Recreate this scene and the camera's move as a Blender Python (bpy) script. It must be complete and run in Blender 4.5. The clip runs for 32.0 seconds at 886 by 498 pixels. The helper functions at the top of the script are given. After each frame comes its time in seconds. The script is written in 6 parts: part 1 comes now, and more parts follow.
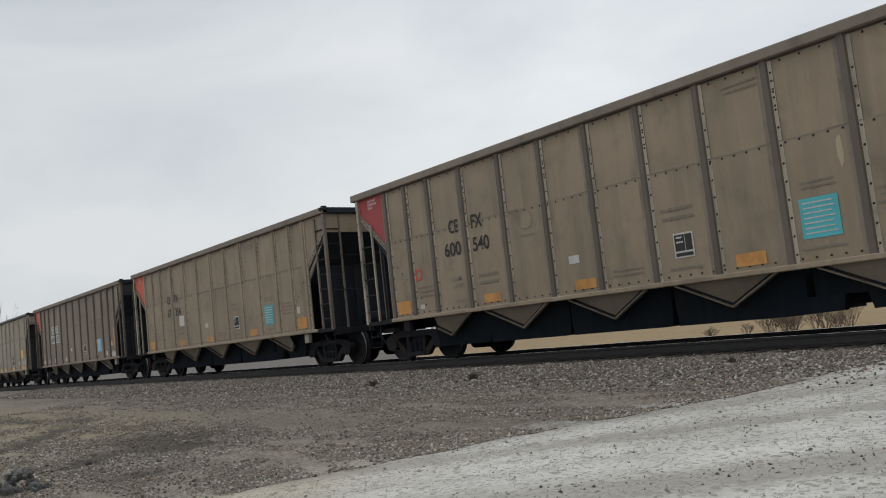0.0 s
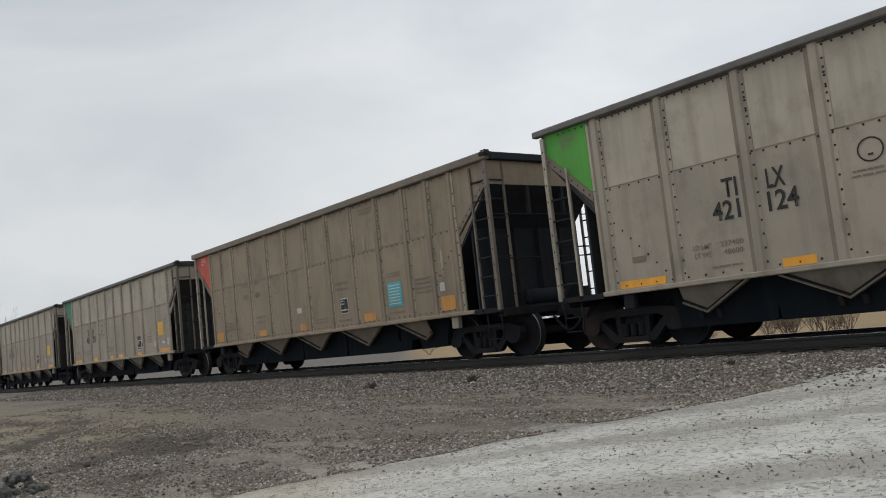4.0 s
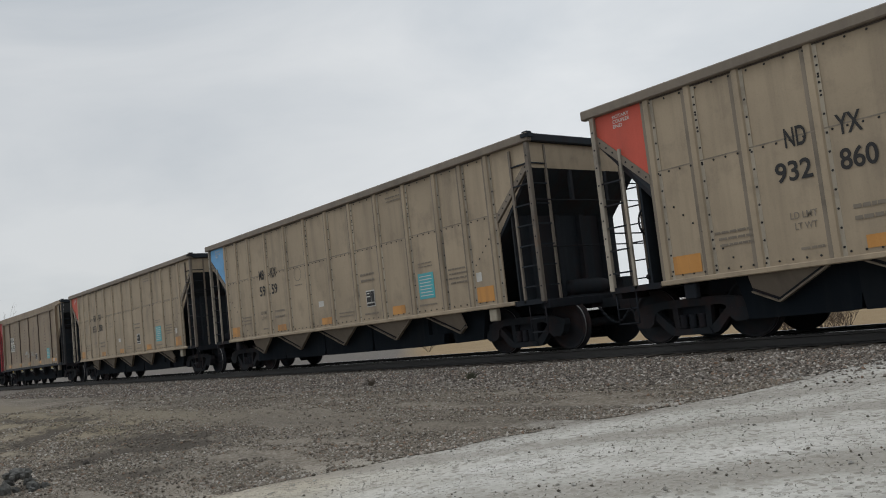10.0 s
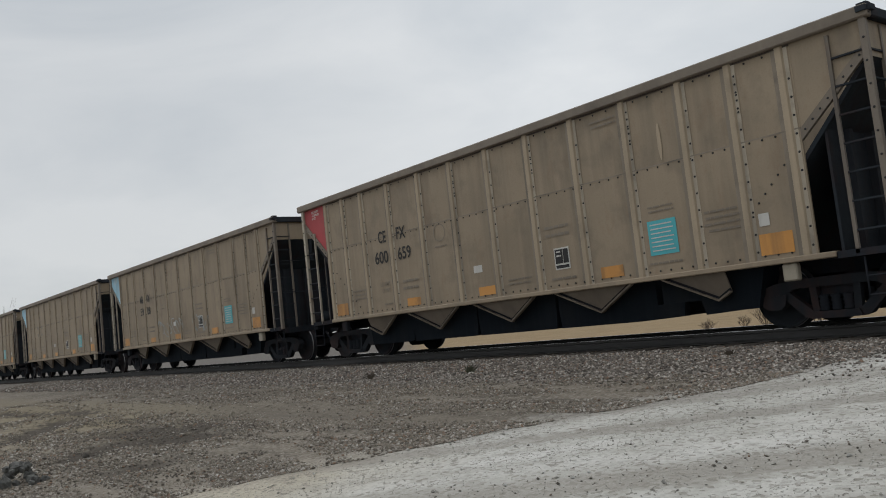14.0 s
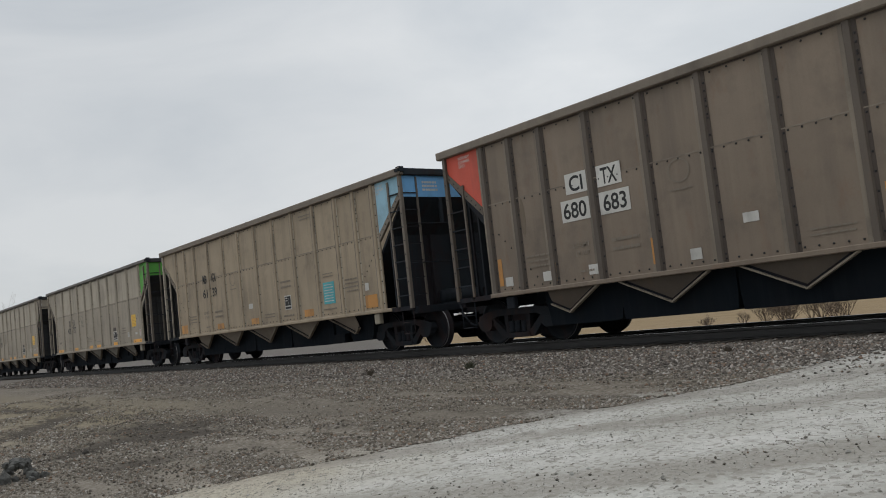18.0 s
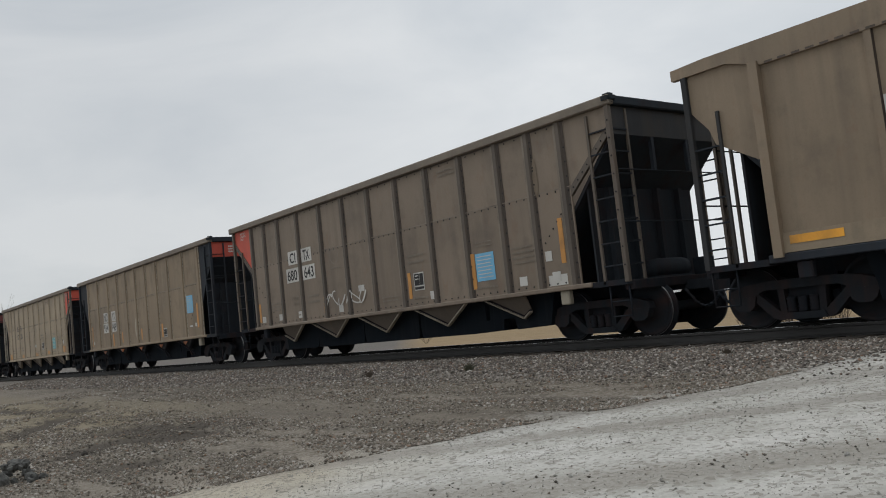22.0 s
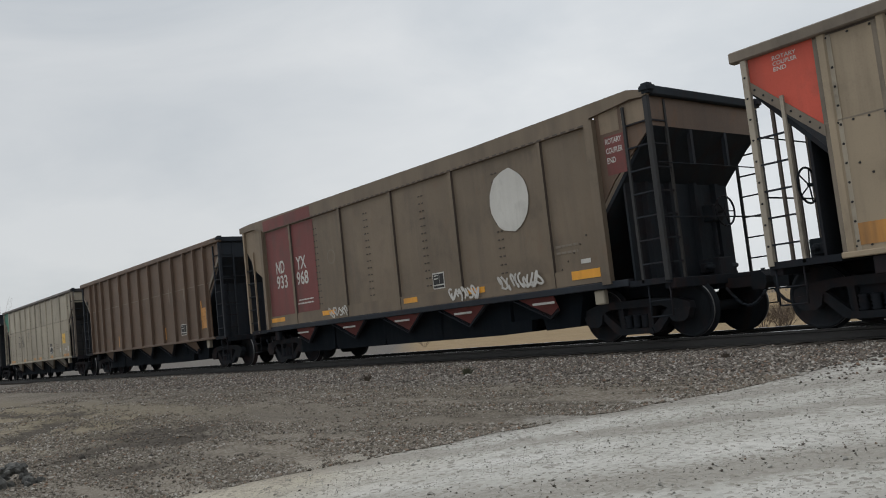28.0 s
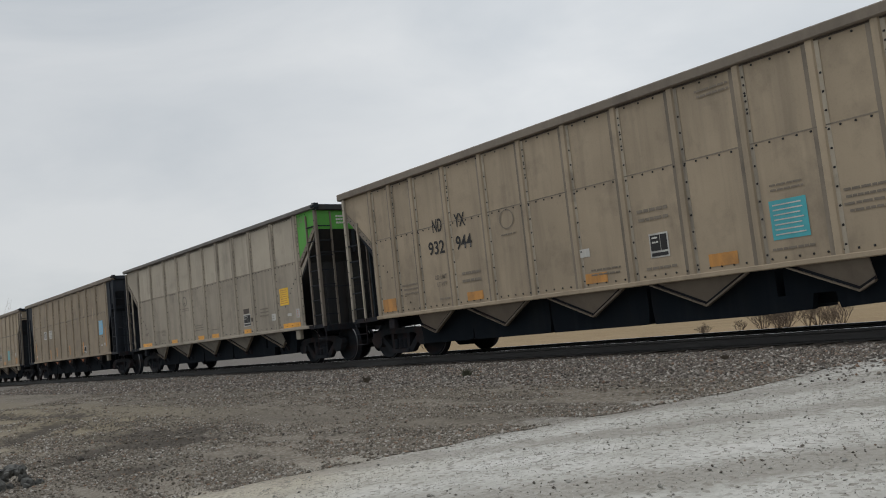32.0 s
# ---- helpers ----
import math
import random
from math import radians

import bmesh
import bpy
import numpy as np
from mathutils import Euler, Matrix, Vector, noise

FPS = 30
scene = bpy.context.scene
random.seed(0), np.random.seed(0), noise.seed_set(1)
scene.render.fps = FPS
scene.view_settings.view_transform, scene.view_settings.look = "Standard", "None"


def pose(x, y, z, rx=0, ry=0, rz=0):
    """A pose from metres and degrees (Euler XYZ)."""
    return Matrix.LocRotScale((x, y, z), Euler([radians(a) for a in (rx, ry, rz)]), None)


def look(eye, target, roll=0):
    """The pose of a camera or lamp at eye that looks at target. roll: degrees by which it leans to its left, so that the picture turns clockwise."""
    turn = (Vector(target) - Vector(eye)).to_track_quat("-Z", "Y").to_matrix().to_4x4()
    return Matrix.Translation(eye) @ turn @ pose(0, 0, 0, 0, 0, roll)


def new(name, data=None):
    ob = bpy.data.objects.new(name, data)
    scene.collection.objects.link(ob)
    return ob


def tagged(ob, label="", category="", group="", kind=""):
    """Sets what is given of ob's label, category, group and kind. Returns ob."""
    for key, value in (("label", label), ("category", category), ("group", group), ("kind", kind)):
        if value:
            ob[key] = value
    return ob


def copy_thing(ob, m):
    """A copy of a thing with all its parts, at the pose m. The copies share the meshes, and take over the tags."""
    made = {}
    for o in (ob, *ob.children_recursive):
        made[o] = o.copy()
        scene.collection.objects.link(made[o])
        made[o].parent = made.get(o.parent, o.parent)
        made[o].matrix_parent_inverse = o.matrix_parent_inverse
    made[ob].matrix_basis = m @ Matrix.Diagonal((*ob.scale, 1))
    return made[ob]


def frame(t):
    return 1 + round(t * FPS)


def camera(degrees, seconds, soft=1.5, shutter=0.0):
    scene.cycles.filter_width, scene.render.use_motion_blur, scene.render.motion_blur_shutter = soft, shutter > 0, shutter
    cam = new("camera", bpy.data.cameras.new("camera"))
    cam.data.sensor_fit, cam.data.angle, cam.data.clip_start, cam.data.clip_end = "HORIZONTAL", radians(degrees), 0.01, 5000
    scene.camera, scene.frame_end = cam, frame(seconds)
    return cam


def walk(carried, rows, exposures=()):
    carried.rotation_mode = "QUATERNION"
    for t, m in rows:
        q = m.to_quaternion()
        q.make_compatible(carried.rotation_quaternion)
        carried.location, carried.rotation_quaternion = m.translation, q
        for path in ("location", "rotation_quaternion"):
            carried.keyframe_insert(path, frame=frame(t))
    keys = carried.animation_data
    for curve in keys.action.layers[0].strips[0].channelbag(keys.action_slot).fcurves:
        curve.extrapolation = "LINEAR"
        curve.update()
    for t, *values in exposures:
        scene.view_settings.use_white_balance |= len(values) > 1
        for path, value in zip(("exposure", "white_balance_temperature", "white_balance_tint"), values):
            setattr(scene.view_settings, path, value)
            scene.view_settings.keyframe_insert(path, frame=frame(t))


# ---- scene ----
import collections

# ---------- camera: hand-held on the spot, a slow drift of its aim ----------
EYE = Vector((0.0, -12.447, 0.636))


def aim(yaw, pitch, lean):
    """Aim yaw degrees from +y towards -x, pitch degrees up, with the camera held aslant."""
    y, p = radians(yaw), radians(pitch)
    way = Vector((-math.sin(y) * math.cos(p), math.cos(y) * math.cos(p), math.sin(p)))
    return look(EYE, EYE + way, lean)


cam = camera(55.53, 32.0, soft=1.0)
AIMS = [
    (0, 51.320, 5.467, -6.222), (2, 51.292, 5.552, -6.216), (3.5, 51.257, 5.594, -6.198), (5.5, 51.216, 5.657, -6.192),
    (7.5, 51.208, 5.712, -6.205), (8, 51.205, 5.730, -6.219), (8.5, 51.200, 5.725, -6.226), (9, 51.200, 5.611, -6.227),
    (9.5, 51.198, 5.510, -6.231), (10, 51.200, 5.408, -6.235), (11, 51.201, 5.230, -6.236), (12, 51.201, 5.117, -6.249),
    (13, 51.197, 5.031, -6.258), (14.5, 51.196, 4.915, -6.273), (16.5, 51.203, 4.716, -6.265), (18.5, 51.183, 4.724, -6.231),
    (20.5, 51.157, 4.772, -6.194), (22.5, 51.111, 4.856, -6.155), (24.5, 51.065, 4.945, -6.138), (25.5, 51.058, 4.969, -6.132),
    (27.5, 50.998, 5.049, -6.111), (29.5, 50.977, 5.132, -6.108), (30.5, 50.962, 5.160, -6.115), (32, 50.933, 5.177, -6.121)]
walk(cam, [(t, aim(a, b, c)) for t, a, b, c in AIMS], exposures=[(0.0, 0.15), (3.5, 0.13), (6.0, 0.02), (32.0, 0.02)])

# ---------- world, sun ----------
SUN_UP, SUN_ROUND = radians(42), radians(-105)
world = bpy.data.worlds.new("overcast_sky")
scene.world = world
world.use_nodes = True
wn = world.node_tree
wn.nodes.clear()


def wnode(kind, **sets):
    n = wn.nodes.new(kind)
    for key, value in sets.items():
        n.inputs[key.replace("_", " ")].default_value = value
    return n


sky = wn.nodes.new("ShaderNodeTexSky")
sky.sky_type, sky.sun_disc, sky.sun_elevation, sky.sun_rotation = "NISHITA", False, SUN_UP, SUN_ROUND
skybg = wnode("ShaderNodeBackground", Strength=0.07)
wn.links.new(sky.outputs[0], skybg.inputs[0])
wtc = wn.nodes.new("ShaderNodeTexCoord")
wmap = wn.nodes.new("ShaderNodeMapping")
wmap.inputs["Scale"].default_value = (1.0, 1.0, 3.2)
wmap.inputs["Location"].default_value = (3.1, 1.7, 0.4)
wn.links.new(wtc.outputs["Generated"], wmap.inputs[0])
cloud = wnode("ShaderNodeTexNoise", Scale=1.9, Detail=6.0, Roughness=0.52, Distortion=0.5)
wn.links.new(wmap.outputs[0], cloud.inputs["Vector"])
cramp = wn.nodes.new("ShaderNodeValToRGB")
cramp.color_ramp.elements[0].position, cramp.color_ramp.elements[0].color = 0.30, (0.568, 0.610, 0.650, 1)
cramp.color_ramp.elements[1].position, cramp.color_ramp.elements[1].color = 0.64, (0.760, 0.782, 0.798, 1)
wn.links.new(cloud.outputs[0], cramp.inputs[0])
# a darker bank of cloud low along the track; the deck is brighter overhead
bank = wn.nodes.new("ShaderNodeVectorMath")
bank.operation = "DOT_PRODUCT"
bank.inputs[1].default_value = (-0.985, 0.12, 0.05)
wn.links.new(wtc.outputs["Generated"], bank.inputs[0])
lift = wnode("ShaderNodeMapRange")
for key, value in (("From Min", 0.74), ("From Max", 0.98), ("To Min", 1.03), ("To Max", 0.86)):
    lift.inputs[key].default_value = value
wn.links.new(bank.outputs["Value"], lift.inputs["Value"])
wsep = wn.nodes.new("ShaderNodeSeparateXYZ")
wn.links.new(wtc.outputs["Generated"], wsep.inputs[0])
high = wnode("ShaderNodeMapRange")
for key, value in (("From Min", 0.42), ("From Max", 1.0), ("To Min", 1.0), ("To Max", 1.35)):
    high.inputs[key].default_value = value
wn.links.new(wsep.outputs[2], high.inputs["Value"])
both = wn.nodes.new("ShaderNodeMath")
both.operation = "MULTIPLY"
wn.links.new(lift.outputs[0], both.inputs[0])
wn.links.new(high.outputs[0], both.inputs[1])
cloudbg = wnode("ShaderNodeBackground", Strength=1.0)
wn.links.new(cramp.outputs[0], cloudbg.inputs[0])
wn.links.new(both.outputs[0], cloudbg.inputs["Strength"])
wmix = wnode("ShaderNodeMixShader", Fac=0.92)
wn.links.new(skybg.outputs[0], wmix.inputs[1])
wn.links.new(cloudbg.outputs[0], wmix.inputs[2])
wout = wn.nodes.new("ShaderNodeOutputWorld")
wn.links.new(wmix.outputs[0], wout.inputs[0])

sun_data = bpy.data.lights.new("sun", "SUN")
sun_data.energy, sun_data.angle, sun_data.color = 0.9, radians(30), (1.0, 0.97, 0.92)
sun = new("sun", sun_data)
sun.matrix_world = look((0, 0, 60), Vector((0, 0, 60)) - Vector((math.sin(SUN_ROUND) * math.cos(SUN_UP), math.cos(SUN_ROUND) * math.cos(SUN_UP), math.sin(SUN_UP))))


# ---------- materials ----------
class Net:
    """Small helper to wire a node material."""

    def __init__(self, name):
        self.mat = bpy.data.materials.new(name)
        self.mat.use_nodes = True
        self.t = self.mat.node_tree
        self.b = self.t.nodes["Principled BSDF"]

    def node(self, kind, links=None, **sets):
        n = self.t.nodes.new(kind)
        for key, value in sets.items():
            n.inputs[key.replace("_", " ")].default_value = value
        for key, value in (links or {}).items():
            self.t.links.new(value, n.inputs[key])
        return n

    def link(self, a, b):
        self.t.links.new(a, b)

    def coords(self, scale=(1, 1, 1), shuffle=0.0, which="Object"):
        tc = self.t.nodes.new("ShaderNodeTexCoord")
        out = tc.outputs[which]
        if shuffle:
            info = self.t.nodes.new("ShaderNodeObjectInfo")
            m = self.node("ShaderNodeMath", {0: info.outputs["Random"]})
            m.operation, m.inputs[1].default_value = "MULTIPLY", shuffle
            add = self.node("ShaderNodeVectorMath", {0: out, 1: m.outputs[0]})
            out = add.outputs[0]
        mp = self.node("ShaderNodeMapping", {"Vector": out})
        mp.inputs["Scale"].default_value = scale
        return mp.outputs[0]

    def noise(self, vec, scale, detail=3.0, rough=0.55):
        return self.node("ShaderNodeTexNoise", {"Vector": vec}, Scale=scale, Detail=detail, Roughness=rough).outputs[0]

    def ramp(self, fac, a, b, lo=0.0, hi=1.0):
        n = self.node("ShaderNodeMapRange", {"Value": fac})
        n.inputs["From Min"].default_value, n.inputs["From Max"].default_value = a, b
        n.inputs["To Min"].default_value, n.inputs["To Max"].default_value = lo, hi
        return n.outputs[0]

    def mix(self, fac, a, b, blend="MIX"):
        n = self.t.nodes.new("ShaderNodeMix")
        n.data_type, n.blend_type = "RGBA", blend
        for sock, value in ((n.inputs[0], fac), (n.inputs[6], a), (n.inputs[7], b)):
            if isinstance(value, bpy.types.NodeSocket):
                self.t.links.new(value, sock)
            elif isinstance(value, tuple):
                sock.default_value = (*value, 1)
            else:
                sock.default_value = value
        return n.outputs[2]

    def math(self, op, a, b=0.0):
        n = self.t.nodes.new("ShaderNodeMath")
        n.operation = op
        for sock, value in ((n.inputs[0], a), (n.inputs[1], b)):
            if isinstance(value, bpy.types.NodeSocket):
                self.t.links.new(value, sock)
            else:
                sock.default_value = value
        return n.outputs[0]

    def bump(self, height, strength, distance=0.01):
        n = self.node("ShaderNodeBump", {"Height": height}, Strength=strength, Distance=distance)
        self.link(n.outputs[0], self.b.inputs["Normal"])

    def done(self, color, rough=0.7, metal=0.0):
        for name, value in (("Base Color", color), ("Roughness", rough), ("Metallic", metal)):
            if isinstance(value, bpy.types.NodeSocket):
                self.link(value, self.b.inputs[name])
            else:
                self.b.inputs[name].default_value = (*value, 1) if isinstance(value, tuple) else value
        return self.mat


def paint(name, color, grime=(0.06, 0.05, 0.042), dirt=0.22, rust=0.0, rough=0.62, metal=0.0, spec=0.4):
    """Weathered paint or bare aluminium: blotches, rain streaks, dust and a little rust."""
    n = Net(name)
    blot = n.noise(n.coords((0.45, 0.45, 0.6), 41.0), 1.0, 4.0, 0.55)
    streak = n.noise(n.coords((2.6, 2.6, 0.22), 17.0), 1.0, 4.0, 0.6)
    wash = n.noise(n.coords((7.0, 7.0, 0.45), 29.0), 1.0, 3.0, 0.55)
    fine = n.noise(n.coords((1, 1, 1), 5.0), 45.0, 3.0)
    scuff = n.noise(n.coords((1, 1, 0.8), 11.0), 1.9, 6.0, 0.62)
    dent = n.noise(n.coords((0.9, 0.9, 0.7), 3.0), 1.0, 2.0, 0.4)
    col = n.mix(n.ramp(blot, 0.30, 0.70), tuple(c * 0.84 for c in color), tuple(min(1.0, c * 1.12) for c in color))
    col = n.mix(n.ramp(wash, 0.52, 0.74, 0.0, 0.22), col, tuple(min(1.0, c * 1.30 + 0.012) for c in color))
    col = n.mix(n.ramp(streak, 0.49, 0.72, 0.0, dirt * 1.5), col, grime)
    col = n.mix(n.ramp(scuff, 0.52, 0.70, 0.0, dirt * 1.35), col, grime)
    col = n.mix(n.ramp(fine, 0.55, 0.75, 0.0, 0.10), col, grime)
    if rust:
        spots = n.noise(n.coords((1, 1, 0.5), 23.0), 3.2, 6.0, 0.7)
        col = n.mix(n.ramp(spots, 0.56, 0.70, 0.0, rust), col, (0.16, 0.075, 0.035))
    n.bump(n.math("ADD", n.math("MULTIPLY", dent, 4.0), n.math("MULTIPLY", fine, 0.25)), 0.10, 0.02)
    n.b.inputs["Specular IOR Level"].default_value = spec
    return n.done(col, n.ramp(fine, 0.2, 0.8, rough - 0.1, rough + 0.12), metal)


TAUPE = paint("weathered_aluminium_taupe", (0.315, 0.252, 0.176))
TAUPE_WARM = paint("weathered_aluminium_warm", (0.246, 0.194, 0.134), rust=0.2)
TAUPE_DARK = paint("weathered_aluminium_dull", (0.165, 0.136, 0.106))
GREY = paint("weathered_aluminium_grey", (0.300, 0.261, 0.207))
GREY_UPPER = paint("lighter_aluminium_grey", (0.362, 0.320, 0.256))
PALE_UPPER = paint("lighter_aluminium_pale", (0.345, 0.311, 0.248))
PALE = paint("weathered_aluminium_pale", (0.315, 0.281, 0.220))
CHORD_GREY = paint("dark_grey_top_chord", (0.115, 0.108, 0.100), dirt=0.3)
RUSTY_GREY = paint("rust_streaked_aluminium", (0.262, 0.226, 0.176), dirt=0.3, rust=0.35)
BROWN = paint("dusty_brown_steel", (0.190, 0.149, 0.112), rust=0.25)
DUSK = paint("sooty_brown_steel", (0.098, 0.079, 0.063), rust=0.2)
TAN = paint("dusty_tan_steel", (0.222, 0.170, 0.118), rust=0.25)
BUFF = paint("dusty_buff_steel", (0.225, 0.170, 0.112), rust=0.3)
UMBER = paint("brown_steel_paint", (0.157, 0.121, 0.085), rust=0.2)
OXIDE = paint("oxide_brown_steel", (0.112, 0.073, 0.050), rust=0.5)
RUSSET = paint("russet_steel_paint", (0.150, 0.110, 0.085), rust=0.2)
RED = paint("faded_red_paint", (0.50, 0.080, 0.050), dirt=0.2)
CRIMSON = paint("crimson_paint", (0.34, 0.042, 0.048), dirt=0.2)
MAROON = paint("maroon_paint", (0.156, 0.041, 0.038), dirt=0.3)
PINK = paint("faded_pink_paint", (0.50, 0.115, 0.145), dirt=0.25)
GREEN = paint("bright_green_paint", (0.075, 0.30, 0.042), dirt=0.12)
SEA = paint("sea_green_paint", (0.03, 0.19, 0.13), dirt=0.15)
BLUE = paint("sky_blue_paint", (0.13, 0.33, 0.58), dirt=0.15)
PALEBLUE = paint("pale_blue_paint", (0.28, 0.48, 0.60), dirt=0.2)
TEAL = paint("teal_paint", (0.05, 0.22, 0.27), dirt=0.25)
YELLOW = paint("yellow_paint", (0.58, 0.42, 0.06), dirt=0.25)
BLACK = paint("black_steel_paint", (0.028, 0.033, 0.041), grime=(0.036, 0.027, 0.024), dirt=0.25, spec=0.08)
# coal dirt, with the shade of the end recesses mixed into the colour
SOOT_SHADE = paint("coal_blackened_shaded_steel", (0.025, 0.030, 0.036), grime=(0.034, 0.018, 0.015), dirt=0.3, rough=0.8, spec=0.08)
# grime, darkened further for the shade beneath the car
UNDER = paint("grimy_shaded_underframe", (0.018, 0.021, 0.026), grime=(0.038, 0.022, 0.019), dirt=0.4, rough=0.85, spec=0.08)
# this grey also holds the shade of the slope sheets
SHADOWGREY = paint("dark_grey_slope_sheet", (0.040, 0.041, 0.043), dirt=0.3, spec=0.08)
CASTING = paint("grimy_cast_steel", (0.019, 0.022, 0.026), grime=(0.046, 0.026, 0.022), dirt=0.4, rough=0.8, spec=0.08)
# nearly black: the deep shade between the bays is put into their colour
BAYBLACK = paint("shade_black_hopper_bay", (0.009, 0.012, 0.016), grime=(0.02, 0.02, 0.02), dirt=0.2, rough=0.9, spec=0.05)
# soot plus the shade of the down-tilted plates under the sill
GUSSET_GREY = paint("sooty_shaded_gusset", (0.172, 0.156, 0.132), dirt=0.4)
RUSTY_RAIL = paint("rusty_grey_rail", (0.150, 0.126, 0.102), dirt=0.5, rust=0.4)
LADDER = paint("pale_galvanised_rail", (0.330, 0.292, 0.236), dirt=0.5, rust=0.5)
AMBER = paint("amber_reflector", (0.72, 0.33, 0.035), dirt=0.2, rough=0.45)
AMBER_DULL = paint("dulled_amber_reflector", (0.48, 0.225, 0.055), dirt=0.4, rough=0.5)
ORANGE = paint("rusty_orange_paint", (0.38, 0.12, 0.04), dirt=0.4)
CHROME_YELLOW = paint("yellow_placard", (0.78, 0.47, 0.03), dirt=0.1, rough=0.5)
WHITE = paint("white_sticker", (0.50, 0.49, 0.46), dirt=0.2)
INK = paint("black_lettering", (0.012, 0.012, 0.013), dirt=0.1)
# seam grime, also the painted shade on the posts' left flange
GRIME_SHADE = paint("grimy_shaded_seam", (0.195, 0.163, 0.126), dirt=0.4)
# paler than the post: light painted on its right flange
LIT_FLANGE = paint("lit_post_flange", (0.350, 0.305, 0.240), dirt=0.4)
# dark brown for weld grime and for painted shade lines
GRIME_SHADE_BROWN = paint("dark_brown_grime_and_shade", (0.060, 0.045, 0.036), dirt=0.3)
FADED = paint("faded_lettering", (0.185, 0.156, 0.122), dirt=0.2)
CHALK = paint("faded_chalk_scribble", (0.30, 0.33, 0.33), dirt=0.4)
CYAN = paint("turquoise_placard", (0.06, 0.34, 0.38), dirt=0.1, rough=0.5)
AZURE = paint("azure_placard", (0.16, 0.44, 0.66), dirt=0.1, rough=0.5)
ICE = paint("pale_blue_placard", (0.42, 0.62, 0.66), dirt=0.1, rough=0.5)


def steel(name, color, rough):
    n = Net(name)
    f = n.noise(n.coords((1, 30, 30)), 6.0)
    return n.done(n.mix(f, tuple(c * 0.8 for c in color), color), n.ramp(f, 0.3, 0.7, rough - 0.08, rough + 0.08), 0.9)


POLISHED = steel("wheel_polished_steel", (0.24, 0.24, 0.24), 0.42)


# ---------- mesh helpers ----------
def part(name, bm, material, parent=None, label=""):
    """Link a bmesh as one mesh object under a thing or a part."""
    me = bpy.data.meshes.new(name)
    bm.normal_update()
    bm.to_mesh(me)
    bm.free()
    for m in (material if isinstance(material, (list, tuple)) else [material]):
        me.materials.append(m)
    ob = new(name, me)
    if parent is not None:
        ob.parent = parent
    if label:
        tagged(ob, label=label)
    return ob


def same(name, source, parent, m, label=""):
    """Another object on the mesh of source."""
    ob = new(name, source.data)
    ob.parent = parent
    ob.matrix_basis = m
    if label:
        tagged(ob, label=label)
    return ob


def box(bm, x0, x1, y0, y1, z0, z1, mat=0):
    vs = [bm.verts.new((x, y, z)) for x in (x0, x1) for y in (y0, y1) for z in (z0, z1)]
    fs = []
    for q in ((0, 1, 3, 2), (4, 6, 7, 5), (0, 4, 5, 1), (2, 3, 7, 6), (0, 2, 6, 4), (1, 5, 7, 3)):
        f = bm.faces.new([vs[i] for i in q])
        f.material_index = mat
        fs.append(f)
    return vs


def boxes(*list_of):
    bm = bmesh.new()
    for b in list_of:
        box(bm, *b)
    return bm


def bevelled(bm, width=0.01, segments=1):
    bmesh.ops.bevel(bm, geom=bm.edges[:], offset=width, segments=segments, affect="EDGES", clamp_overlap=True)
    return bm


def slab(bm, pts, y0, y1, mat=0):
    """A plate: a polygon in x, z between two y."""
    a = [bm.verts.new((x, y0, z)) for x, z in pts]
    b = [bm.verts.new((x, y1, z)) for x, z in pts]
    n = len(pts)
    faces = [bm.faces.new(a), bm.faces.new(list(reversed(b)))]
    for i in range(n):
        faces.append(bm.faces.new((a[(i + 1) % n], a[i], b[i], b[(i + 1) % n])))
    for f in faces:
        f.material_index = mat
    bmesh.ops.recalc_face_normals(bm, faces=faces)
    return bm


def plate(pts, y0, y1):
    return slab(bmesh.new(), pts, y0, y1)


def cells(bm, quads, to_world):
    """One connected plate out of rectangles (u0, u1, v0, v1, material) that share edges; to_world(u, v, side)."""
    at, count = {}, collections.Counter()

    def corner(u, v, side):
        key = (round(u, 4), round(v, 4), side)
        if key not in at:
            at[key] = bm.verts.new(to_world(u, v, side))
        return at[key]

    loops = []
    for u0, u1, v0, v1, mat in quads:
        ring = [(u0, v0), (u1, v0), (u1, v1), (u0, v1)]
        for side in (0, 1):
            bm.faces.new([corner(u, v, side) for u, v in ring]).material_index = mat
        for a, b in zip(ring, ring[1:] + ring[:1]):
            edge = tuple(sorted(((round(a[0], 4), round(a[1], 4)), (round(b[0], 4), round(b[1], 4)))))
            count[edge] += 1
            loops.append((edge, mat))
    for (a, b), mat in loops:
        if count[(a, b)] == 1:
            bm.faces.new((corner(*a, 0), corner(*b, 0), corner(*b, 1), corner(*a, 1))).material_index = mat
    bmesh.ops.recalc_face_normals(bm, faces=bm.faces[:])


def comb(stile0, stile1, reach, z0, z1, rungs):
    """Rectangles of a ladder: one stile with rungs that reach to the next post."""
    out, z = [], z0
    for r in rungs:
        out += [(stile0, stile1, z, r, 0), (stile0, stile1, r, r + 0.026, 0)]
        out.append((stile1, reach, r, r + 0.026, 1) if reach > stile1 else (reach, stile0, r, r + 0.026, 1))
        z = r + 0.026
    out.append((stile0, stile1, z, z1, 0))
    return out


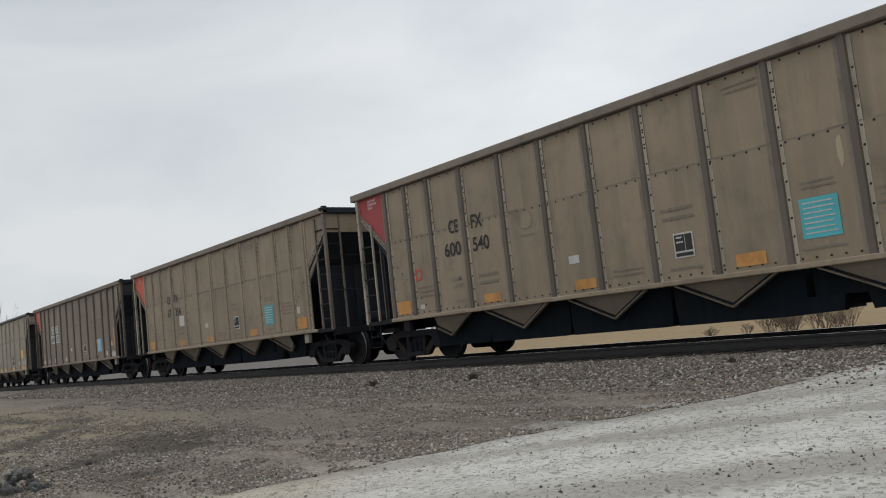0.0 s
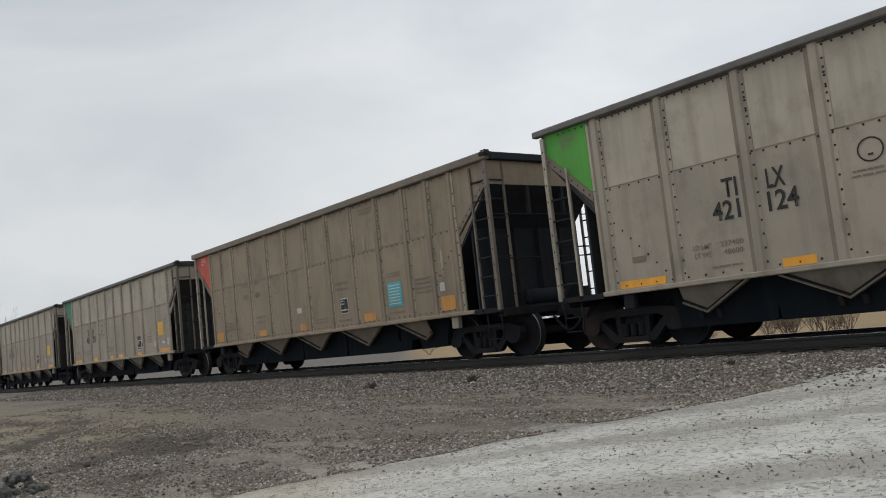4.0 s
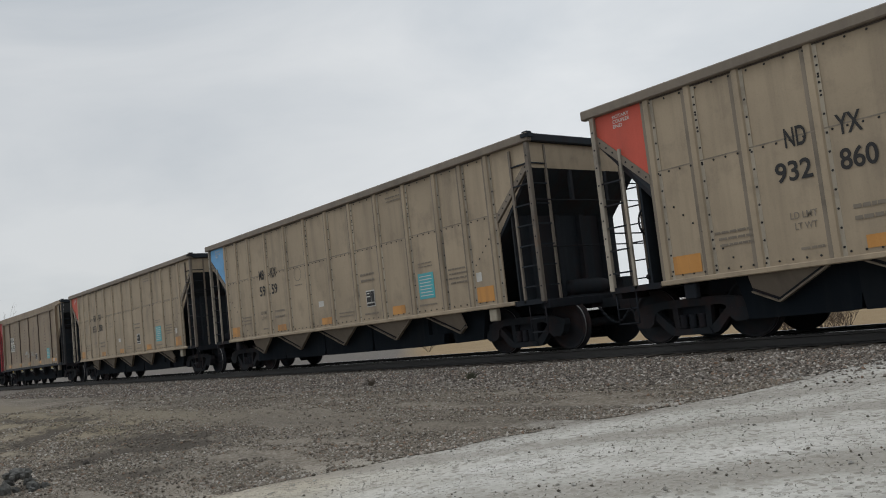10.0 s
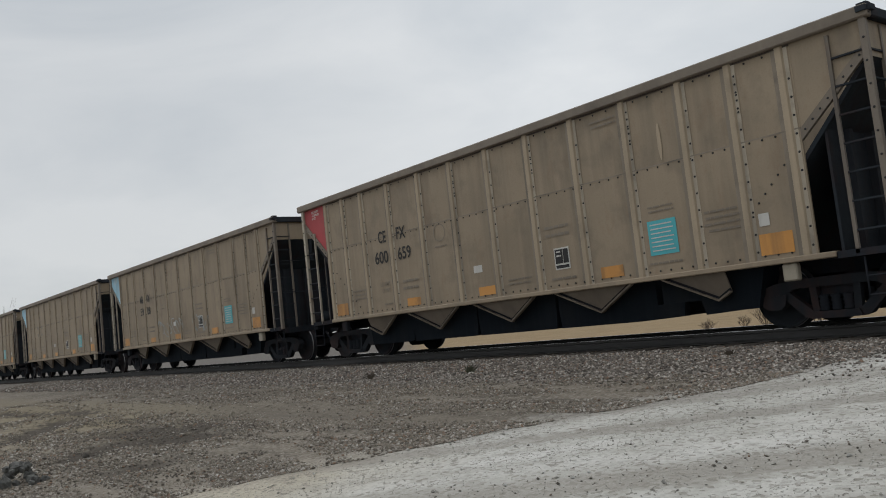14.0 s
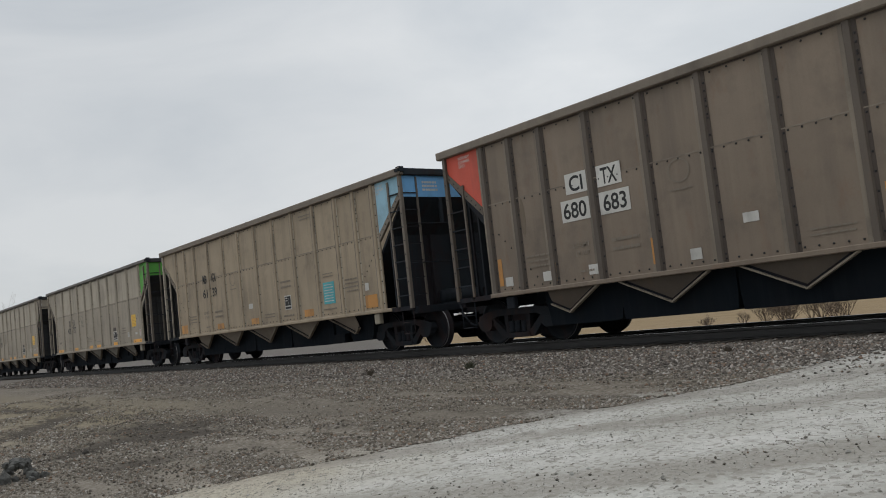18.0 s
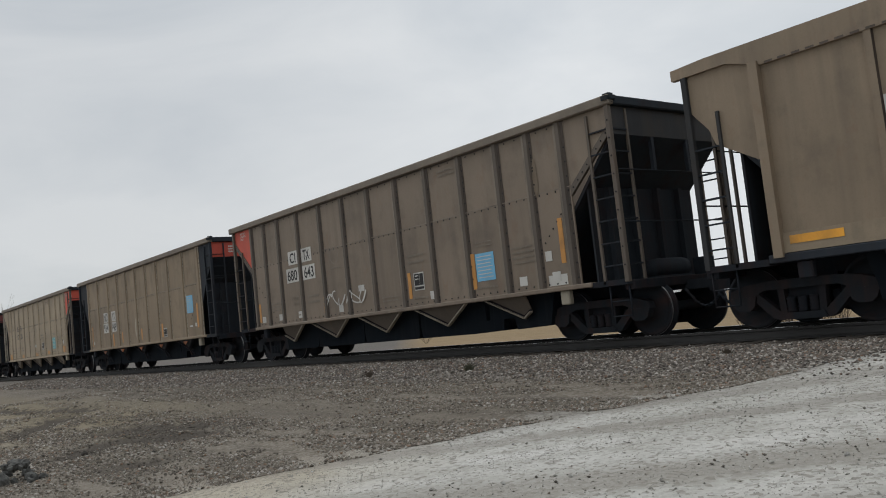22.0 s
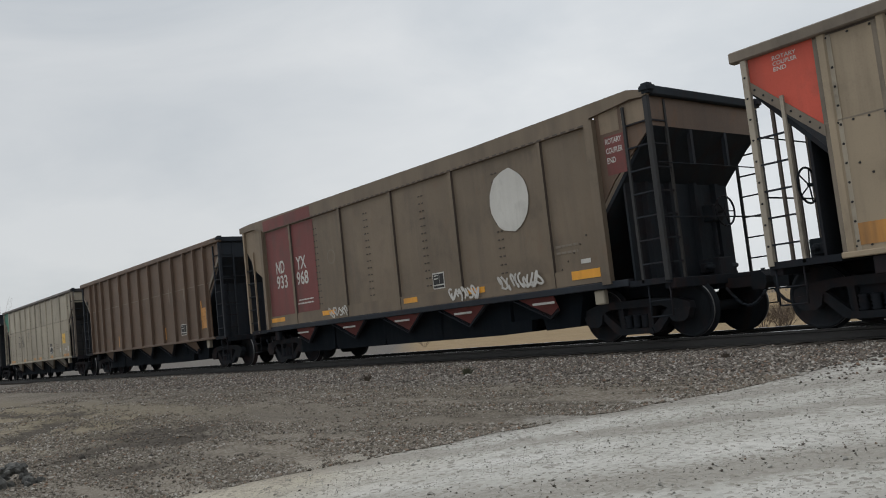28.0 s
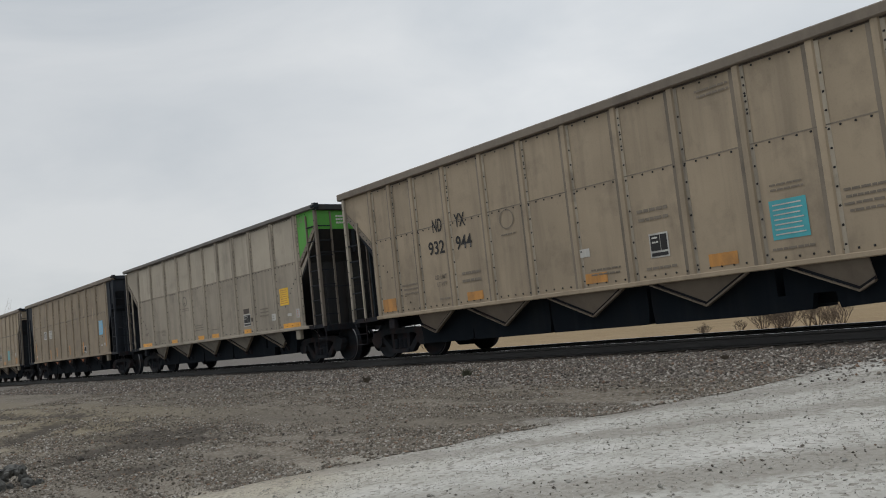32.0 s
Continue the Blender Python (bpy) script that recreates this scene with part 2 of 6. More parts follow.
def rod(bm, a, b, r, n=6, mat=0):
    """A round bar from a to b."""
    a, b = Vector(a), Vector(b)
    w = (b - a).normalized()
    u = w.orthogonal().normalized()
    v = w.cross(u)
    ring = [[bm.verts.new(p + r * (math.cos(2 * math.pi * i / n) * u + math.sin(2 * math.pi * i / n) * v)) for i in range(n)] for p in (a, b)]
    for i in range(n):
        f = bm.faces.new((ring[0][i], ring[0][(i + 1) % n], ring[1][(i + 1) % n], ring[1][i]))
        f.material_index, f.smooth = mat, True
    bm.faces.new(list(reversed(ring[0]))).material_index = mat
    bm.faces.new(ring[1]).material_index = mat


def lathe(bm, profile, axis="y", n=28, mats=None, centre=(0, 0, 0)):
    """Turn (radius, along) pairs round the axis."""
    rings = []
    c = Vector(centre)
    for r, s in profile:
        row = []
        for i in range(n):
            a = 2 * math.pi * i / n
            p = Vector((r * math.cos(a), s, r * math.sin(a))) if axis == "y" else Vector((r * math.cos(a), r * math.sin(a), s)) if axis == "z" else Vector((s, r * math.cos(a), r * math.sin(a)))
            row.append(bm.verts.new(c + p))
        rings.append(row)
    made = []
    for k in range(len(rings) - 1):
        for i in range(n):
            f = bm.faces.new((rings[k][i], rings[k][(i + 1) % n], rings[k + 1][(i + 1) % n], rings[k + 1][i]))
            f.smooth = True
            if mats:
                f.material_index = mats[k]
            made.append(f)
    made.append(bm.faces.new(rings[0]))
    made.append(bm.faces.new(rings[-1]))
    bmesh.ops.recalc_face_normals(bm, faces=made)
    return bm


# ---------- ground: one sheet, with the ballast bed under the track ----------
def site(x, y):
    """From the road's own axes, laid out askew to the track, to the world."""
    return 1.0476 * x - 0.0587 * y - 1.194, 0.0034 * x + 1.0114 * y + 0.462


def plan(x, y):
    """From the world to the road's own axes."""
    return 0.9542 * x + 0.0557 * y + 1.113, -0.0032 * x + 0.9882 * y - 0.4615


def ground_z(x, y):
    """Height of the ground, rail head at zero."""
    a = abs(y)
    if a < 1.6:
        z = -0.205
    elif a < 4.0:
        z = -0.205 - (a - 1.6) * 0.235 / 2.4
    elif y < 0:
        z = max(-0.44 - (a - 4.0) * 0.05, -0.95)
    else:
        z = max(-0.44 - (a - 4.0) * 0.10, -0.95)
        if a > 60:
            z += (a - 60) * 0.0012
    if y < -4 and x < -10:
        z += 0.05 * noise.noise(Vector((x * 0.35, y * 0.5, 1.3))) * min(1.0, (-10 - x) / 4)
    if -11 < y < -5.0 and -28 < x < -6:
        z -= 0.055 * rut_at(*plan(x, y))
        z += 0.022 * noise.noise(Vector((x * 1.1, y * 2.2, 8.0)))
    if y < -2:
        z += 0.012 * noise.noise(Vector((x * 1.7, y * 1.7, 4.0))) + 0.006 * noise.noise(Vector((x * 5, y * 5, 7.0)))
    return z


def steps(*runs):
    out = []
    for a, b, d in runs:
        out += list(np.arange(a, b - 1e-6, d))
    return out + [runs[-1][1]]


# ruts and scraped mud on the dirt: from, to, half width
RUTS = [((-19.2, -7.5), (-15.7, -9.6), 0.40), ((-14.4, -8.2), (-11.3, -7.5), 0.55), ((-12.8, -8.7), (-10.3, -7.85), 0.50), ((-11.2, -9.75), (-12.7, -8.7), 0.38), ((-9.9, -9.8), (-9.1, -8.9), 0.36), ((-26.0, -7.7), (-19.0, -6.95), 0.3)]


def rut_at(x, y):
    """How deep in a rut a spot lies, from 0 to 1."""
    best = 0.0
    for (ax, ay), (bx, by), w in RUTS:
        dx, dy = bx - ax, by - ay
        long = math.hypot(dx, dy)
        u = ((x - ax) * dx + (y - ay) * dy) / long
        v = abs((y - ay) * dx - (x - ax) * dy) / long + 0.22 * noise.noise(Vector((x * 2.3, y * 2.3, 3.0)))
        best = max(best, min(1.0, max(0.0, (w - v) / (0.6 * w))) * min(1.0, max(0.0, u / 0.4)) * min(1.0, max(0.0, (long - u) / 0.4)))
    return best


def build_ground():
    xs = steps((-4000, -1000, 500), (-1000, -200, 100), (-200, -60, 10), (-60, -26, 0.8), (-26, 2, 0.145), (2, 12, 1.0), (12, 100, 11), (100, 1000, 100), (1000, 4000, 500))
    ys = steps((-4000, -1000, 500), (-1000, -100, 100), (-100, -16, 6), (-16, -11, 0.5), (-11, -1.6, 0.11), (-1.6, 2, 0.3), (2, 6, 0.5), (6, 60, 4), (60, 300, 30), (300, 1000, 100), (1000, 4000, 500))
    verts = [(x, y, ground_z(x, y)) for y in ys for x in xs]
    w = len(xs)
    faces = [(j * w + i, j * w + i + 1, (j + 1) * w + i + 1, (j + 1) * w + i) for j in range(len(ys) - 1) for i in range(w - 1)]
    me = bpy.data.meshes.new("ground")
    me.from_pydata(verts, [], faces)
    me.polygons.foreach_set("use_smooth", [True] * len(faces))
    ob = new("ground", me)

    n = Net("ground_gravel_dirt_and_straw")
    pos = n.coords()
    sep = n.node("ShaderNodeSeparateXYZ", {0: pos})
    east, north = sep.outputs[0], sep.outputs[1]
    x = n.math("ADD", n.math("ADD", n.math("MULTIPLY", east, 0.9542), n.math("MULTIPLY", north, 0.0557)), 1.113)
    y = n.math("ADD", n.math("ADD", n.math("MULTIPLY", east, -0.0032), n.math("MULTIPLY", north, 0.9882)), -0.4615)
    wob = n.noise(pos, 0.9, 4.0, 0.6)
    wob2 = n.noise(pos, 5.0, 4.0, 0.65)
    grit = n.noise(pos, 38.0, 3.0, 0.7)
    cells = n.node("ShaderNodeTexVoronoi", {"Vector": pos}, Scale=26.0)
    shade = n.node("ShaderNodeSeparateColor", {0: cells.outputs["Color"]}).outputs[0]
    blot = n.noise(pos, 0.35, 4.0)
    # zones
    dirt = n.mix(n.ramp(blot, 0.35, 0.65), (0.136, 0.116, 0.092), (0.204, 0.177, 0.143))
    stretch = n.noise(n.coords((0.25, 1.6, 1.0)), 1.0, 5.0, 0.62)
    dirt = n.mix(n.ramp(stretch, 0.47, 0.62, 0.0, 0.85), dirt, (0.076, 0.064, 0.051))
    dirt = n.mix(n.ramp(shade, 0.60, 0.95, 0.0, 0.65), dirt, (0.290, 0.267, 0.232))
    dirt = n.mix(n.ramp(shade, 0.30, 0.05, 0.0, 0.6), dirt, (0.066, 0.054, 0.043))
    olive = n.math("MULTIPLY", n.ramp(n.math("ADD", x, n.math("MULTIPLY", wob, 6.0)), -12.5, -8.5, 1.0, 0.0), n.ramp(n.math("ADD", y, n.math("MULTIPLY", wob2, 2.0)), -6.0, -4.6, 1.0, 0.0))
    dirt = n.mix(n.math("MULTIPLY", olive, 0.9), dirt, n.mix(n.ramp(wob2, 0.4, 0.6), (0.142, 0.119, 0.079), (0.232, 0.194, 0.128)))
    dirt = n.mix(n.ramp(n.math("ADD", y, wob), -9.6, -7.2, 0.40, 0.0), dirt, (0.280, 0.248, 0.203))
    lane = n.ramp(n.math("ABSOLUTE", n.math("ADD", y, n.math("ADD", n.math("MULTIPLY", wob, 0.8), 5.9))), 0.35, 0.9, 0.6, 0.0)
    dirt = n.mix(n.math("MULTIPLY", lane, n.ramp(x, -7.0, -5.5, 1.0, 0.0)), dirt, n.mix(n.ramp(x, -17.0, -12.0), (0.176, 0.151, 0.110), (0.125, 0.107, 0.085)))
    # damp ruts where vehicles have turned
    for (ax, ay), (bx, by), w in RUTS:
        long = math.hypot(bx - ax, by - ay)
        dx, dy = (bx - ax) / long, (by - ay) / long
        u = n.math("SUBTRACT", n.math("ADD", n.math("MULTIPLY", x, dx), n.math("MULTIPLY", y, dy)), ax * dx + ay * dy)
        v = n.math("ABSOLUTE", n.math("SUBTRACT", n.math("SUBTRACT", n.math("MULTIPLY", y, dx), n.math("MULTIPLY", x, dy)), ay * dx - ax * dy))
        v = n.math("ADD", v, n.math("MULTIPLY", n.math("SUBTRACT", wob2, 0.5), 0.9))
        m = n.math("MULTIPLY", n.ramp(v, w * 0.6, w * 1.25, 0.92, 0.0), n.math("MULTIPLY", n.ramp(u, -0.2, 0.5), n.ramp(u, long - 0.5, long + 0.2, 1.0, 0.0)))
        dirt = n.mix(m, dirt, (0.042, 0.034, 0.027))
    track = n.mix(shade, (0.055, 0.048, 0.042), (0.275, 0.248, 0.220))
    yy = n.math("ADD", n.math("ABSOLUTE", n.math("ADD", y, 0.2)), n.math("MULTIPLY", n.math("SUBTRACT", wob2, 0.5), 1.2))
    col = n.mix(n.ramp(yy, 3.5, 4.0, 1.0, 0.0), dirt, track)
    # pale limestone road, up to its ragged edge
    e1 = n.math("ADD", n.math("MULTIPLY", n.math("ADD", y, 9.7), 0.45), -7.3)
    e2 = n.math("ADD", n.math("MULTIPLY", n.math("ADD", y, 5.5), 0.56), -5.3)
    edge = n.math("MAXIMUM", e1, e2)
    into = n.math("ADD", n.math("SUBTRACT", x, edge), n.math("ADD", n.math("MULTIPLY", n.math("SUBTRACT", wob2, 0.5), 1.7), n.math("MULTIPLY", n.math("SUBTRACT", grit, 0.5), 1.2)))
    road = n.mix(n.ramp(wob, 0.35, 0.65), (0.459, 0.451, 0.416), (0.583, 0.576, 0.545))
    road = n.mix(n.ramp(wob2, 0.50, 0.72, 0.0, 0.32), road, (0.319, 0.302, 0.270))
    road = n.mix(n.ramp(shade, 0.7, 1.0, 0.0, 0.35), road, (0.213, 0.204, 0.186))
    warm = n.math("MULTIPLY", n.ramp(n.math("ADD", x, wob), -5.8, -4.2, 1.0, 0.0), n.ramp(n.math("ADD", y, wob), -8.4, -6.8, 1.0, 0.0))
    road = n.mix(warm, road, (0.443, 0.403, 0.327))
    across = n.math("SUBTRACT", y, n.math("MULTIPLY", x, 0.94))
    across = n.math("ADD", across, n.math("MULTIPLY", n.math("SUBTRACT", wob2, 0.5), 0.9))
    road = n.mix(n.ramp(shade, 0.22, 0.08, 0.0, 0.7), road, (0.205, 0.189, 0.162))
    grain = n.noise(n.node("ShaderNodeCombineXYZ", {0: n.math("MULTIPLY", across, 2.6), 1: n.math("MULTIPLY", x, 0.5)}).outputs[0], 1.0, 6.0, 0.7)
    road = n.mix(n.ramp(grain, 0.50, 0.64, 0.0, 0.42), road, (0.281, 0.265, 0.227))
    for mid, half, amount in ((-5.0, 0.65, 0.8), (-6.6, 0.55, 0.6), (-2.45, 0.40, 0.7), (-0.9, 0.5, 0.6)):
        m = n.ramp(n.math("ABSOLUTE", n.math("SUBTRACT", across, mid)), half * 0.4, half, amount, 0.0)
        road = n.mix(n.math("MULTIPLY", m, n.ramp(grit, 0.3, 0.6, 0.4, 1.0)), road, (0.239, 0.221, 0.190))
    isroad = n.math("MULTIPLY", n.ramp(into, -0.35, 0.75), n.math("MULTIPLY", n.ramp(y, -2.2, -1.8, 1.0, 0.0), n.ramp(x, 9.0, 10.0, 1.0, 0.0)))
    col = n.mix(isroad, col, road)
    # straw field beyond the track, scrub to its left
    straw = n.mix(n.ramp(n.noise(n.coords((0.4, 2.0, 1)), 1.0, 5.0), 0.35, 0.65), (0.215, 0.150, 0.078), (0.290, 0.210, 0.114))
    scrub = n.mix(wob2, (0.095, 0.086, 0.078), (0.140, 0.128, 0.116))
    side = n.math("ADD", n.math("ADD", east, n.math("MULTIPLY", north, 1.376)), n.math("MULTIPLY", wob2, 3.0))
    field = n.mix(n.ramp(side, -18.0, -14.0), scrub, straw)
    col = n.mix(n.ramp(y, 4.0, 5.2), col, field)
    col = n.mix(n.ramp(grit, 0.25, 0.75, 0.0, 1.0), n.mix(0.16, col, (0.02, 0.018, 0.015)), n.mix(0.10, col, (0.6, 0.57, 0.52)))
    n.bump(n.math("ADD", n.math("MULTIPLY", shade, 0.6), grit), 0.5, 0.03)
    n.b.inputs["Specular IOR Level"].default_value = 0.08
    me.materials.append(n.done(col, 0.95))
    return tagged(ob, "gravel and dirt ground with straw field beyond the track", "ground", kind="structure")


ground = build_ground()


# ---------- track ----------
def build_track():
    n = Net("rail_steel_web")
    f = n.noise(n.coords((0.6, 6, 6)), 3.0, 4.0)
    web = n.done(n.mix(f, (0.018, 0.018, 0.018), (0.038, 0.035, 0.033)), 0.7, 0.0)
    head = steel("rail_head_steel", (0.66, 0.66, 0.66), 0.24)
    prof = [(-0.07, -0.172), (0.07, -0.172), (0.07, -0.160), (0.012, -0.142), (0.010, -0.048), (0.036, -0.040), (0.037, -0.006), (0.030, 0.0), (-0.030, 0.0), (-0.037, -0.006), (-0.036, -0.040), (-0.010, -0.048), (-0.012, -0.142), (-0.07, -0.160)]
    for y in (-0.755, 0.755):
        bm = bmesh.new()
        rows = [[bm.verts.new((x, y + p, z)) for p, z in prof] for x in (-900.0, -200.0, -60.0, 0.0, 60.0, 400.0)]
        for a, b in zip(rows, rows[1:]):
            for i in range(len(prof)):
                f = bm.faces.new((a[i], a[(i + 1) % len(prof)], b[(i + 1) % len(prof)], b[i]))
                f.material_index = 1 if i in (6, 7, 8) else 0
        bmesh.ops.recalc_face_normals(bm, faces=bm.faces[:])
        rail = part("rail", bm, [web, head])
        tagged(rail, "dark steel rail with a bright polished head on ballast", "rail", "rails of the track", "structure")
    bm = bmesh.new()
    rng = random.Random(5)
    for i in range(-240, 60):
        x = i * 0.5 + rng.uniform(-0.02, 0.02)
        box(bm, x - 0.115, x + 0.115, -1.3, 1.3, -0.34, -0.172 + rng.uniform(-0.006, 0.004))
    ties = part("crossties", bm, paint("creosoted_timber", (0.055, 0.045, 0.036), dirt=0.4, rough=0.85))
    tagged(ties, "dark creosoted wooden crossties sunk in the ballast", "crossties", kind="stuff")


build_track()

# ---------- stones, clods, weeds, shrubs, woods ----------
def road_edge(y):
    return max(-7.3 + 0.45 * (y + 9.7), -5.3 + 0.56 * (y + 5.5))


def stone_cloud(name, spots, material, label, category, flat=0.7):
    """Thousands of small faceted stones in one mesh."""
    rng = np.random.default_rng(len(spots))
    base = np.array([(1, 0, 0), (0.25, 0.95, 0.1), (-0.8, 0.55, 0), (-0.75, -0.6, 0.05), (0.3, -0.95, 0), (0.25, 0.2, 0.9), (-0.35, -0.2, 0.8), (0, 0, -0.7)])
    tri = [(0, 1, 5), (1, 2, 5), (2, 6, 5), (2, 3, 6), (3, 4, 6), (4, 5, 6), (4, 0, 5), (1, 0, 7), (2, 1, 7), (3, 2, 7), (4, 3, 7), (0, 4, 7)]
    n = len(spots)
    p = np.array(spots)
    a = rng.uniform(0, 2 * math.pi, n)
    jig = base[None] * rng.uniform(0.7, 1.25, (n, 8, 3))
    jig[:, :, 1] *= rng.uniform(0.55, 1.0, n)[:, None]
    jig[:, :, 2] *= flat * rng.uniform(0.7, 1.2, n)[:, None]
    x = jig[:, :, 0] * np.cos(a)[:, None] - jig[:, :, 1] * np.sin(a)[:, None]
    y = jig[:, :, 0] * np.sin(a)[:, None] + jig[:, :, 1] * np.cos(a)[:, None]
    z = jig[:, :, 2] + rng.uniform(-0.25, 0.25, n)[:, None] * x
    co = np.stack((x, y, z), 2) * p[:, None, 3:4] + p[:, None, :3]
    faces = (np.array(tri)[None] + 8 * np.arange(n)[:, None, None]).reshape(-1, 3)
    me = bpy.data.meshes.new(name)
    me.from_pydata(co.reshape(-1, 3).tolist(), [], faces.tolist())
    me.materials.append(material)
    return tagged(new(name, me), label, category, kind="stuff")


def stone_material(name, dark, mid, light, tint=(0.24, 0.15, 0.10)):
    n = Net(name)
    g = n.t.nodes.new("ShaderNodeNewGeometry")
    r = g.outputs["Random Per Island"]
    col = n.mix(n.ramp(r, 0.0, 0.55), dark, mid)
    col = n.mix(n.ramp(r, 0.72, 1.0), col, light)
    other = n.math("FRACT", n.math("MULTIPLY", r, 17.3))
    col = n.mix(n.ramp(other, 0.86, 0.98, 0.0, 0.75), col, tint)
    f = n.noise(n.coords(), 60.0, 3.0)
    col = n.mix(n.ramp(f, 0.3, 0.7, 0.0, 0.25), col, dark)
    n.b.inputs["Specular IOR Level"].default_value = 0.2
    return n.done(col, 0.9)


def in_rut(x, y):
    return rut_at(x, y) > 0.35


def build_stones():
    rng = random.Random(11)
    ballast = stone_material("ballast_stone", (0.058, 0.052, 0.046), (0.188, 0.164, 0.142), (0.50, 0.47, 0.425))
    spots = []
    while len(spots) < 64000:
        x = -1.8 - 48 * rng.random() ** 1.7
        y = -0.86 - 2.95 * rng.random() ** 0.9
        px, py = plan(x, y)
        if px > road_edge(py) + 0.3 and y < -1.8 and rng.random() < 0.85:
            continue
        if rng.random() < min(0.9, max(0.0, (-2.1 - y) * 0.62)):
            continue
        far = min(1.0, max(0.0, (-x - 12) / 30))
        s = rng.uniform(0.012, 0.029) * (1 + 0.7 * far) * (1.35 if rng.random() < 0.12 else 1)
        spots.append((x, y, ground_z(x, y) + s * 0.25, s))
    stone_cloud("ballast_stones", spots, ballast, "loose grey and rusty ballast stones beside the rail", "ballast")
    spots = []
    while len(spots) < 6000:
        x = -1.2 - 46 * rng.random() ** 1.5
        y = rng.uniform(-0.6, 3.2)
        s = rng.uniform(0.02, 0.045)
        spots.append((x, y, ground_z(x, y) + s * 0.3, s))
    stone_cloud("far_ballast_stones", spots, ballast, "loose grey ballast stones between the rails", "ballast")
    gravel = stone_material("gravel_stone", (0.082, 0.071, 0.058), (0.220, 0.193, 0.160), (0.46, 0.436, 0.395))
    spots = []
    while len(spots) < 125000:
        y = -3.7 - 7.6 * rng.random()
        x = road_edge(y) + 0.35 - 24 * rng.random() ** 1.5
        patch = noise.noise(Vector((x * 0.42, y * 1.5, 2.0))) + 0.5 * noise.noise(Vector((x * 1.4, y * 4.0, 6.0)))
        path = math.exp(-((y + 6.3) / 0.75) ** 2) * (1.15 if x < -9.0 else 0.8 if x < -6.5 else 0.3)
        path = max(path, min(1.0, max(0.0, (-14.5 - x) / 4)) * 0.9)
        if rng.random() < 0.82 * path or rng.random() > 0.56 + 1.2 * patch or (in_rut(x, y) and rng.random() < 0.92):
            continue
        s = rng.uniform(0.005, 0.011) if rng.random() < 0.88 else rng.uniform(0.011, 0.028)
        s *= 1 + 0.5 * min(1.0, max(0.0, (-x - 10) / 12))
        x, y = site(x, y)
        spots.append((x, y, ground_z(x, y) + s * 0.3, s))
    stone_cloud("gravel", spots, gravel, "scattered grey gravel on brown dirt", "gravel")
    chips = stone_material("limestone_chip", (0.180, 0.168, 0.148), (0.344, 0.336, 0.307), (0.541, 0.533, 0.508), (0.10, 0.092, 0.082))
    spots = []
    while len(spots) < 26000:
        y = -2.5 - 8.5 * rng.random()
        x = road_edge(y) - 0.15 + 7.5 * rng.random()
        rut = abs(noise.noise(Vector((x * 0.8 - y * 0.25, y * 0.12, 9.0))))
        if rng.random() < 0.6 and rut < 0.12:
            continue
        u = rng.random()
        s = rng.uniform(0.003, 0.008) if u < 0.95 else rng.uniform(0.008, 0.015) if u < 0.993 else rng.uniform(0.015, 0.026)
        x, y = site(x, y)
        spots.append((x, y, ground_z(x, y) + s * 0.3, s))
    stone_cloud("limestone_chips", spots, chips, "loose limestone chips on the pale gravel road", "gravel")
    dark = stone_material("dark_clod", (0.075, 0.066, 0.056), (0.13, 0.115, 0.098), (0.20, 0.178, 0.15))
    spots = []
    while len(spots) < 200:
        x = rng.uniform(-4.6, -1.2)
        y = -4.85 + 0.94 * x + rng.gauss(0, 0.28)
        s = rng.uniform(0.005, 0.011) if rng.random() < 0.93 else rng.uniform(0.011, 0.022)
        x, y = site(x, y)
        spots.append((x, y, ground_z(x, y) + s * 0.35, s))
    while len(spots) < 250:
        y = -4.4 - 6.0 * rng.random()
        x = road_edge(y) - 0.2 + 6.5 * rng.random()
        s = rng.uniform(0.006, 0.012) if rng.random() < 0.9 else rng.uniform(0.012, 0.02)
        x, y = site(x, y)
        spots.append((x, y, ground_z(x, y) + s * 0.35, s))
    while len(spots) < 3600:
        y = -7.0 - 3.8 * rng.random()
        x = -8.0 - 9.0 * rng.random()
        if noise.noise(Vector((x * 0.5, y * 1.1, 5.0))) < 0.08 and rut_at(x, y) < 0.1:
            continue
        s = rng.uniform(0.008, 0.024)
        x, y = site(x, y)
        spots.append((x, y, ground_z(x, y) + s * 0.3, s))
    stone_cloud("dark_clods", spots, dark, "dark clods and stones scattered on dirt and road", "stones")


build_stones()


def lump(seed, r):
    """A broken lump: an icosphere pushed about and flattened in places."""
    bm = bmesh.new()
    bmesh.ops.create_icosphere(bm, subdivisions=1, radius=r)
    for v in bm.verts:
        q = v.co.normalized() * 1.7 + Vector((seed * 3.1, 0, 0))
        v.co *= 1 + 0.55 * noise.noise(q) + 0.30 * noise.noise(q * 3)
    for f in bm.faces:
        f.smooth = False
    return bm


